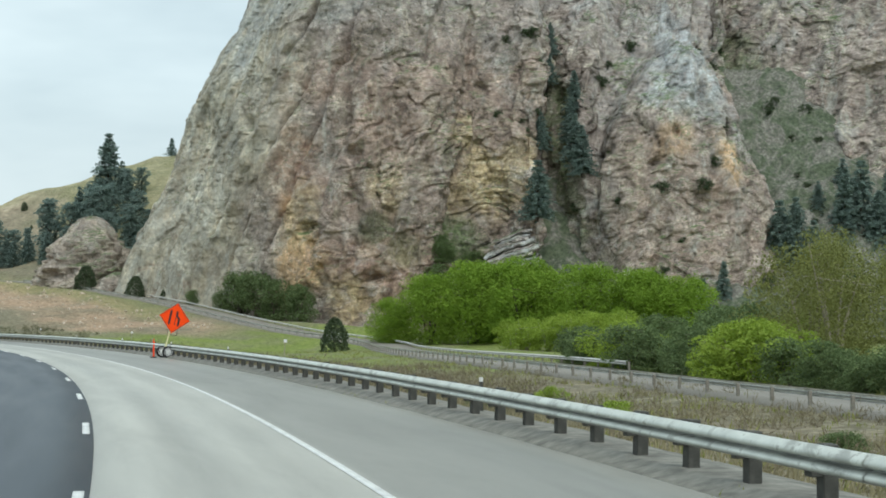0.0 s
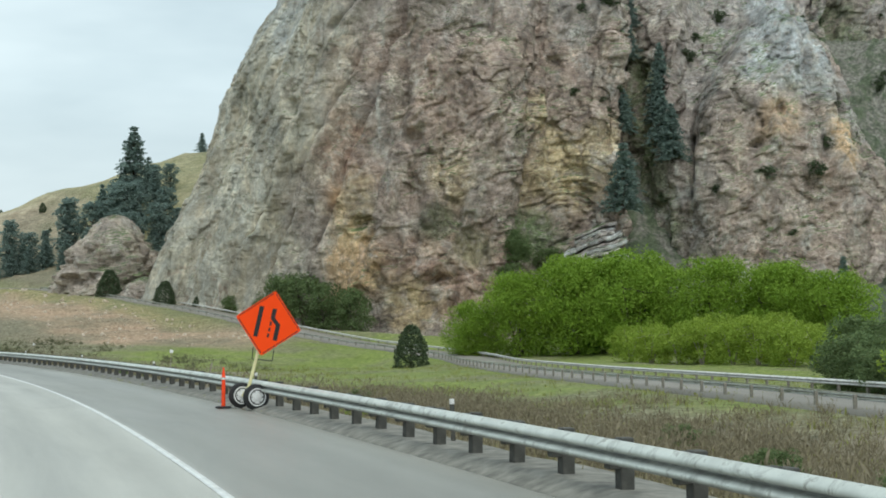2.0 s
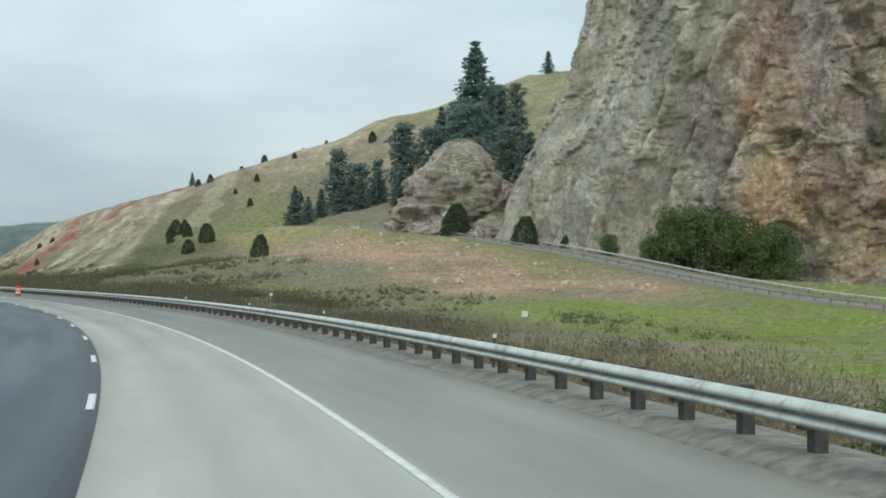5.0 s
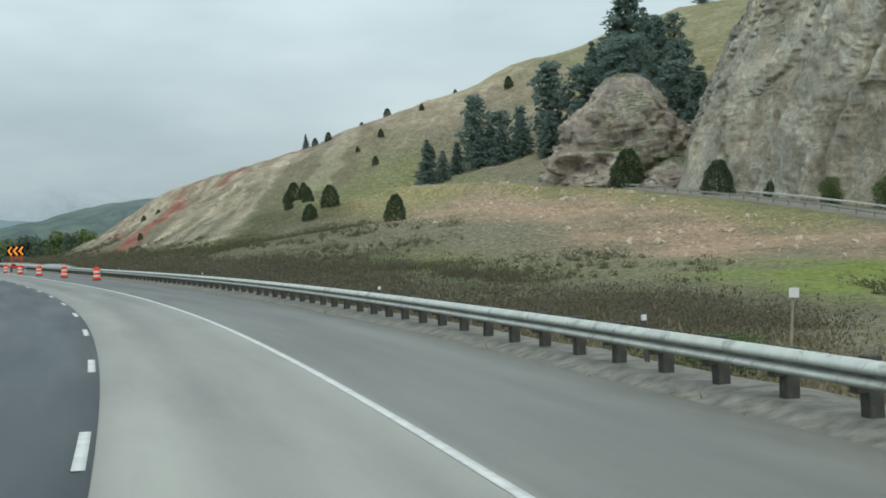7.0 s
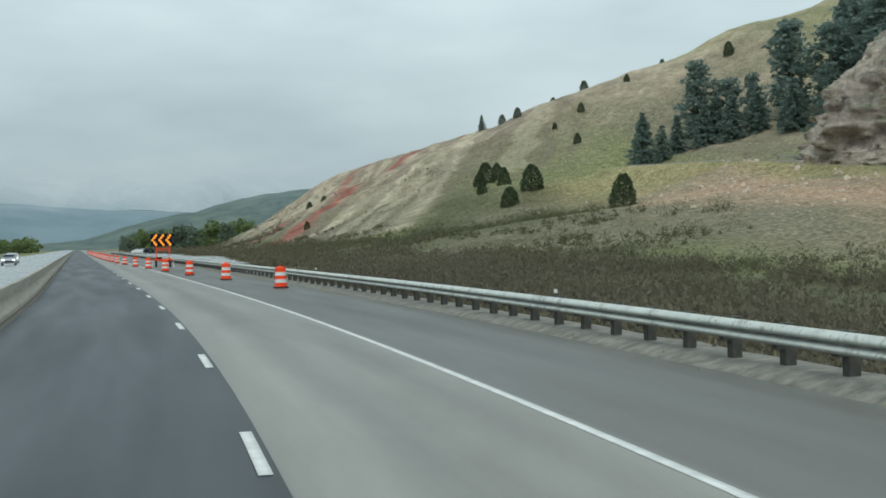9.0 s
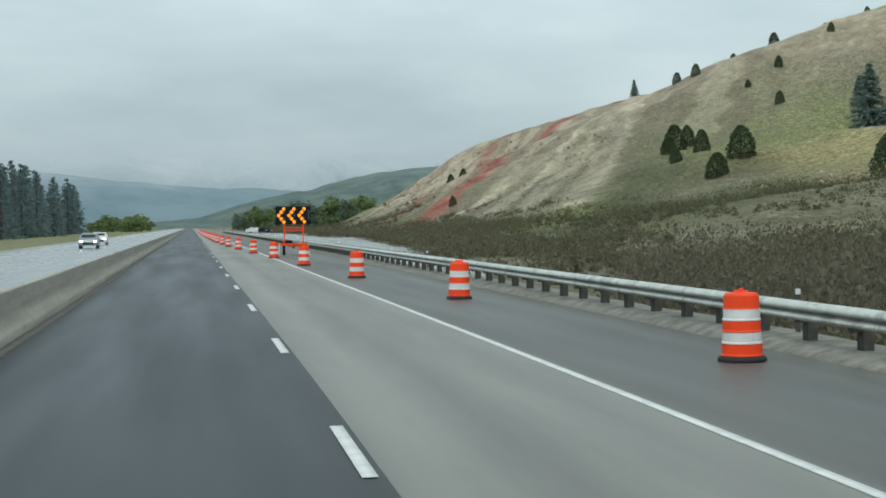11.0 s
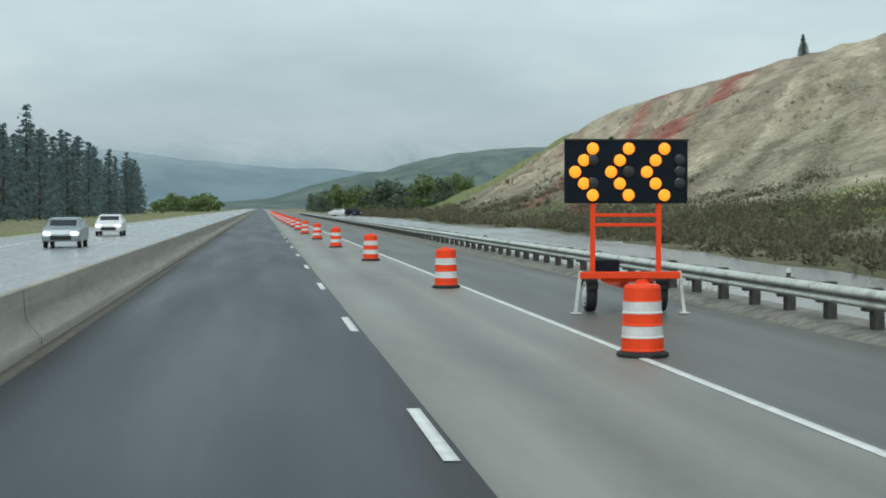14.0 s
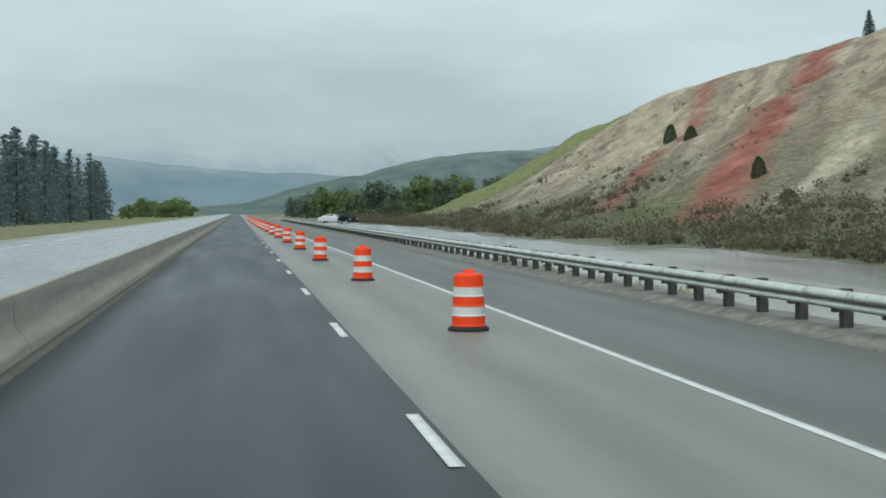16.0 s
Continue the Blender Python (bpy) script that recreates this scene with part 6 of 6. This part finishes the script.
def build_arrow_board():
    """A trailer with a tall frame and a black lamp panel."""
    base = tagged(new("arrow_board"), "orange trailer carrying a black arrow panel with lit chevrons", "arrow board")
    wheel(base, (-0.66, 0.05, 0.33), "x", 0.33, 0.2)
    wheel(base, (0.66, 0.05, 0.33), "x", 0.33, 0.2)
    bm = bmesh.new()
    box(bm, (1.86, 0.12, 0.13), (0, -0.42, 0.70), bevel=0.01)
    box(bm, (0.9, 0.5, 0.10), (0, -0.15, 0.62), bevel=0.01)
    box(bm, (0.14, 1.9, 0.12), (0.0, 1.0, 0.5), bevel=0.01)
    part("chassis", bm, M_ORANGE, base, "faded orange steel chassis")
    for sgn in (-1, 1):
        bm = bmesh.new()
        arc = [(math.cos(math.radians(15 + 18.75 * k)) * 0.40, 0.34 + math.sin(math.radians(15 + 18.75 * k)) * 0.40) for k in range(9)]
        rows = [[bm.verts.new((sgn * 0.66 + dx + 0.035, 0.05 + y * f, 0.34 + (z - 0.34) * f)) for y, z in arc] for dx, f in ((-0.13, 1.0), (0.06, 1.0), (0.06, 1.03), (-0.13, 1.03))]
        for r0, r1 in zip(rows, rows[1:] + rows[:1]):
            for k in range(8):
                bm.faces.new((r0[k], r0[k + 1], r1[k + 1], r1[k]))
        for k in (0, 8):
            bm.faces.new([r[k] for r in rows])
        bmesh.ops.recalc_face_normals(bm, faces=bm.faces)
        part("fender", bm, M_BLACK, base, "black mudguard over the wheel")
        bm = bmesh.new()
        box(bm, (0.09, 0.09, 1.6), (sgn * 0.62, 0, 1.36), bevel=0.008)
        part("upright", bm, M_ORANGE, base, "orange square upright")
        bm = bmesh.new()
        box(bm, (0.06, 0.06, 0.78), (sgn * 0.96, -0.44, 0.40), (0, sgn * -7, 0), 0.005)
        box(bm, (0.18, 0.18, 0.02), (sgn * 1.0, -0.44, 0.01))
        part("jack_leg", bm, M_OLD_STEEL, base, "pale steel jack leg")
    for z in (1.62, 1.80):
        bm = bmesh.new()
        box(bm, (1.16, 0.06, 0.06), (0, 0, z), bevel=0.005)
        part("cross_bar", bm, M_ORANGE, base)
    bm = bmesh.new()
    box(bm, (0.5, 0.4, 0.32), (-0.35, 0.25, 0.80), bevel=0.02)
    part("battery_box", bm, M_BLACK_PAINT, base, "black battery box")
    bm = bmesh.new()
    box(bm, (2.30, 0.10, 1.16), (0, -0.02, 2.60), bevel=0.015)
    panel = part("panel", bm, M_BLACK_PAINT, base, "matt black lamp panel")
    bm = bmesh.new()
    box(bm, (2.34, 0.05, 0.035), (0, -0.06, 3.19))
    part("panel_rim", bm, M_BLACK, panel)
    lamp = bmesh.new()
    turned(lamp, [(0.112, 0.0), (0.109, 0.02), (0.08, 0.04), (0.01, 0.05)], 14, Euler((radians(90), 0, 0)).to_matrix().to_4x4())
    me_on = bpy.data.meshes.new("lit_lamp")
    lamp.to_mesh(me_on)
    me_on.materials.append(M_AMBER)
    me_off = bpy.data.meshes.new("dark_lamp")
    lamp.to_mesh(me_off), lamp.free()
    me_off.materials.append(M_DARK_LENS)
    for cx in (-0.96, -0.29, 0.38):
        for dx, dz in ((0.0, 0.0), (0.165, 0.215), (0.165, -0.215), (0.33, 0.43), (0.33, -0.43)):
            ob = new("lit_lamp", me_on)
            ob.parent = panel
            ob.location = (cx + dx, -0.072, 2.60 + dz)
    for dx, dz in ((-0.63, 0.215), (-0.63, -0.215), (0.04, 0.0), (1.0, 0.0), (1.0, 0.215), (1.0, -0.215)):
        ob = new("dark_lamp", me_off)
        ob.parent = panel
        ob.location = (dx, -0.072, 2.60 + dz)
    base.matrix_world = pose(*spot(357.6, 6.70, 0.012), 0, 0, bearing(356) - 3)


def amber():
    n = Nodes("amber_lamp")
    n.b.inputs["Emission Color"].default_value = (1.0, 0.27, 0.012, 1)
    n.b.inputs["Emission Strength"].default_value = 1.1
    return n.done((0.8, 0.3, 0.02), 0.4)


M_AMBER = amber()
M_DARK_LENS = plain("dark_lamp_lens", (0.03, 0.03, 0.032), 0.3, 0, 0.2, 9)
build_arrow_board()


def build_markers():
    """Delineator posts behind the guardrail and square reflector boards."""
    bm = bmesh.new()
    box(bm, (0.075, 0.03, 1.25), (0, 0, 0.10), bevel=0.004)
    post = bpy.data.meshes.new("post")
    bm.to_mesh(post), bm.free()
    post.materials.append(M_WOOD)
    bm = bmesh.new()
    box(bm, (0.08, 0.036, 0.09), (0, -0.003, 0.765), bevel=0.004)
    capm = bpy.data.meshes.new("reflector")
    bm.to_mesh(capm), bm.free()
    capm.materials.append(M_WHITE_BAND)
    for s in (-8, 30.9, 70.2, 88.0, 106.3, 126.3, 146.3, 167.6, 184.2, 204.5, 243, 281, 319.3, 357, 395, 433):
        ob = tagged(new("delineator"), "short dark roadside post with a white reflector", "delineator", "roadside delineators")
        for nm, me in (("post", post), ("reflector", capm)):
            new(nm, me).parent = ob
        ob.matrix_world = pose(*spot(s, 9.62, 0.03), random.uniform(-3, 3), random.uniform(-3, 3), bearing(s))
    for s, o in ((57.4, 9.65), (102.8, 9.6), (145.1, 9.87), (179.5, 9.65)):
        ob = tagged(new("marker_sign"), "small white square board on a thin stake", "marker sign", "white marker boards")
        p = spot(s, o, 0.06)
        bm = bmesh.new()
        box(bm, (0.03, 0.025, 1.9), (0, 0, 0.25), bevel=0.003)
        part("stake", bm, M_PALE_BARK, ob)
        bm = bmesh.new()
        box(bm, (0.13, 0.012, 0.12), (0, -0.025, 1.23), bevel=0.004)
        part("board", bm, M_WHITE_BAND, ob, "white square board")
        ob.matrix_world = pose(*p, 2, 3, bearing(s))
    ob = tagged(new("leaning_stake"), "bleached wooden stake leaning in the weeds", "stake")
    bm = bmesh.new()
    rod(bm, (0, 0, -0.3), (0.28, 0, 1.0), 0.035, 0.028, 8)
    part("shaft", bm, M_PALE_BARK, ob)
    ob.matrix_world = pose(*spot(95.8, 9.55, -0.02), 0, 0, bearing(96))


build_markers()


# ---- cars on the opposite carriageway ----
def build_car(name, label, paint, at, yaw, lit=True):
    base = tagged(new(name), label, "car", "oncoming cars" if lit else "parked cars")
    side = [(-2.2, 0.32), (-2.25, 0.62), (-2.1, 0.86), (-1.3, 0.98), (-0.75, 1.42), (0.75, 1.46), (1.55, 1.06), (2.1, 0.98), (2.25, 0.70), (2.2, 0.32)]
    bm = bmesh.new()
    rings = []
    for x, k in ((-0.90, 0.96), (-0.86, 1.0), (0.86, 1.0), (0.90, 0.96)):
        rings.append([bm.verts.new((x * (0.80 if z > 1.1 else 1.0), y * k, 0.35 + (z - 0.35) * (1 if abs(x) < 0.88 else 0.985))) for y, z in side])
    for a, b in zip(rings[:-1], rings[1:]):
        for k in range(len(side)):
            bm.faces.new((a[k], b[k], b[(k + 1) % len(side)], a[(k + 1) % len(side)]))
    bm.faces.new(rings[0])
    bm.faces.new(list(reversed(rings[-1])))
    bmesh.ops.recalc_face_normals(bm, faces=bm.faces)
    bmesh.ops.bevel(bm, geom=bm.edges[:], offset=0.05, segments=2, affect="EDGES")
    part("body", bm, paint, base, smooth=False)
    bm = bmesh.new()
    box(bm, (1.25, 0.02, 0.42), (0, -1.04, 1.22), (-53, 0, 0), 0.01)
    part("windscreen", bm, M_GLASS, base, "dark windscreen glass")
    for sgn in (-1, 1):
        bm = bmesh.new()
        box(bm, (0.02, 1.7, 0.30), (sgn * 0.79, 0.1, 1.22), (0, sgn * 22, 0), 0.01)
        part("side_window", bm, M_GLASS, base)
        bm = bmesh.new()
        box(bm, (0.36, 0.06, 0.14), (sgn * 0.64, -2.21, 0.70), bevel=0.02)
        part("headlight", bm, M_HEADLIGHT if lit else M_RIM, base, "lit headlight" if lit else "")
        for y in (-1.4, 1.4):
            wheel(base, (sgn * 0.80, y, 0.33), "x", 0.33, 0.2)
    bm = bmesh.new()
    box(bm, (1.0, 0.05, 0.2), (0, -2.22, 0.5), bevel=0.02)
    part("grille", bm, M_BLACK, base)
    base.matrix_world = pose(*at, 0, 0, yaw)


def headlight():
    n = Nodes("headlight_lens")
    n.b.inputs["Emission Color"].default_value = (1.0, 0.97, 0.9, 1)
    n.b.inputs["Emission Strength"].default_value = 2.0
    return n.done((0.8, 0.8, 0.8), 0.2)


M_HEADLIGHT = headlight()
M_GLASS = plain("dark_car_glass", (0.02, 0.025, 0.03), 0.08, 0, 0.1, 3)
M_CAR_WHITE = plain("white_car_paint", (0.72, 0.73, 0.74), 0.25, 0, 0.04, 3)
M_CAR_GREY = plain("silver_blue_car_paint", (0.30, 0.34, 0.37), 0.3, 0.3, 0.06, 3)
build_car("white_car", "white saloon car with lit headlights on wet road", M_CAR_WHITE, (-10.4, 223.5, 0.0), 1)
build_car("silver_car", "silver-blue saloon car on the wet opposite carriageway", M_CAR_GREY, (-9.6, 193.0, 0.0), 1)
build_car("white_car", "white car parked on the pale gravel behind the guardrail", M_CAR_WHITE, (15.6, 421.0, 0.12), 62, False)
build_car("dark_car", "dark car parked on the pale gravel behind the guardrail", M_BLACK_PAINT, (17.6, 411.0, 0.12), 20, False)


# ---- distance ----
def ridge(name, label, dist, x0, x1, crest, wobble, seed, material, depth=500.0):
    """A far mountain range across the valley."""
    n, m = 260, 26
    x = np.linspace(x0, x1, n)
    p = np.stack([x, 0 * x + seed, 0 * x], -1)
    top = np.interp(x, [a for a, _ in crest], [b for _, b in crest]) + wobble * fractal(p, (x1 - x0) / 9, 5)
    v = np.linspace(0, 1, m)
    px = np.broadcast_to(x[:, None], (n, m))
    py = dist + depth * v[None, :] + 60 * fractal(np.stack([px.ravel(), np.tile(v * 300, n), 0 * px.ravel()], -1) + seed, 260, 4, 0.5, True).reshape(n, m)
    pz = -6 + (top[:, None] + 6) * np.sin(v[None, :] * np.pi / 2) ** 0.9 * (1 + 0.05 * fractal(np.stack([px.ravel(), py.ravel(), 0 * px.ravel()], -1), 120, 3).reshape(n, m) * (1 - v))
    ob = grid_mesh(name, np.stack([px, py, pz], -1), material)
    return tagged(ob, label, "mountain", kind="structure")


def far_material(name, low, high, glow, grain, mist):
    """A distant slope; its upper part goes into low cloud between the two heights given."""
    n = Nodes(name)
    # distance haze is put into the slope's colour and its glow
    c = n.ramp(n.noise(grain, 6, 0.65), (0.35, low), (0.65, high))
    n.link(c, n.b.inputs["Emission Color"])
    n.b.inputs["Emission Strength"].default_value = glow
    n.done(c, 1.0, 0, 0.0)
    sep = n.t.nodes.new("ShaderNodeSeparateXYZ")
    n.link(n.co, sep.inputs["Vector"])
    a = n.t.nodes.new("ShaderNodeMath")
    a.operation = "MULTIPLY_ADD"
    n.link(n.noise(0.004, 5, 0.6, warp=0.6), a.inputs[0])
    a.inputs[1].default_value = (mist[1] - mist[0]) * 1.2
    n.link(sep.outputs["Z"], a.inputs[2])
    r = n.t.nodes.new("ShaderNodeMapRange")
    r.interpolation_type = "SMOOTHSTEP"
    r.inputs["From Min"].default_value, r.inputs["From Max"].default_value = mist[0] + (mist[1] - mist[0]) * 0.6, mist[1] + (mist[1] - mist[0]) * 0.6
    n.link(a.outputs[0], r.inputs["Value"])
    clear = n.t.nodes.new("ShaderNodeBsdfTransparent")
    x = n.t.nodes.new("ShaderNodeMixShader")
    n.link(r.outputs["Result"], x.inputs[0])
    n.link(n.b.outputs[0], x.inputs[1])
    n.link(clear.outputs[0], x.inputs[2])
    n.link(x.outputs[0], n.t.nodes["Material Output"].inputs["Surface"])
    return n.mat


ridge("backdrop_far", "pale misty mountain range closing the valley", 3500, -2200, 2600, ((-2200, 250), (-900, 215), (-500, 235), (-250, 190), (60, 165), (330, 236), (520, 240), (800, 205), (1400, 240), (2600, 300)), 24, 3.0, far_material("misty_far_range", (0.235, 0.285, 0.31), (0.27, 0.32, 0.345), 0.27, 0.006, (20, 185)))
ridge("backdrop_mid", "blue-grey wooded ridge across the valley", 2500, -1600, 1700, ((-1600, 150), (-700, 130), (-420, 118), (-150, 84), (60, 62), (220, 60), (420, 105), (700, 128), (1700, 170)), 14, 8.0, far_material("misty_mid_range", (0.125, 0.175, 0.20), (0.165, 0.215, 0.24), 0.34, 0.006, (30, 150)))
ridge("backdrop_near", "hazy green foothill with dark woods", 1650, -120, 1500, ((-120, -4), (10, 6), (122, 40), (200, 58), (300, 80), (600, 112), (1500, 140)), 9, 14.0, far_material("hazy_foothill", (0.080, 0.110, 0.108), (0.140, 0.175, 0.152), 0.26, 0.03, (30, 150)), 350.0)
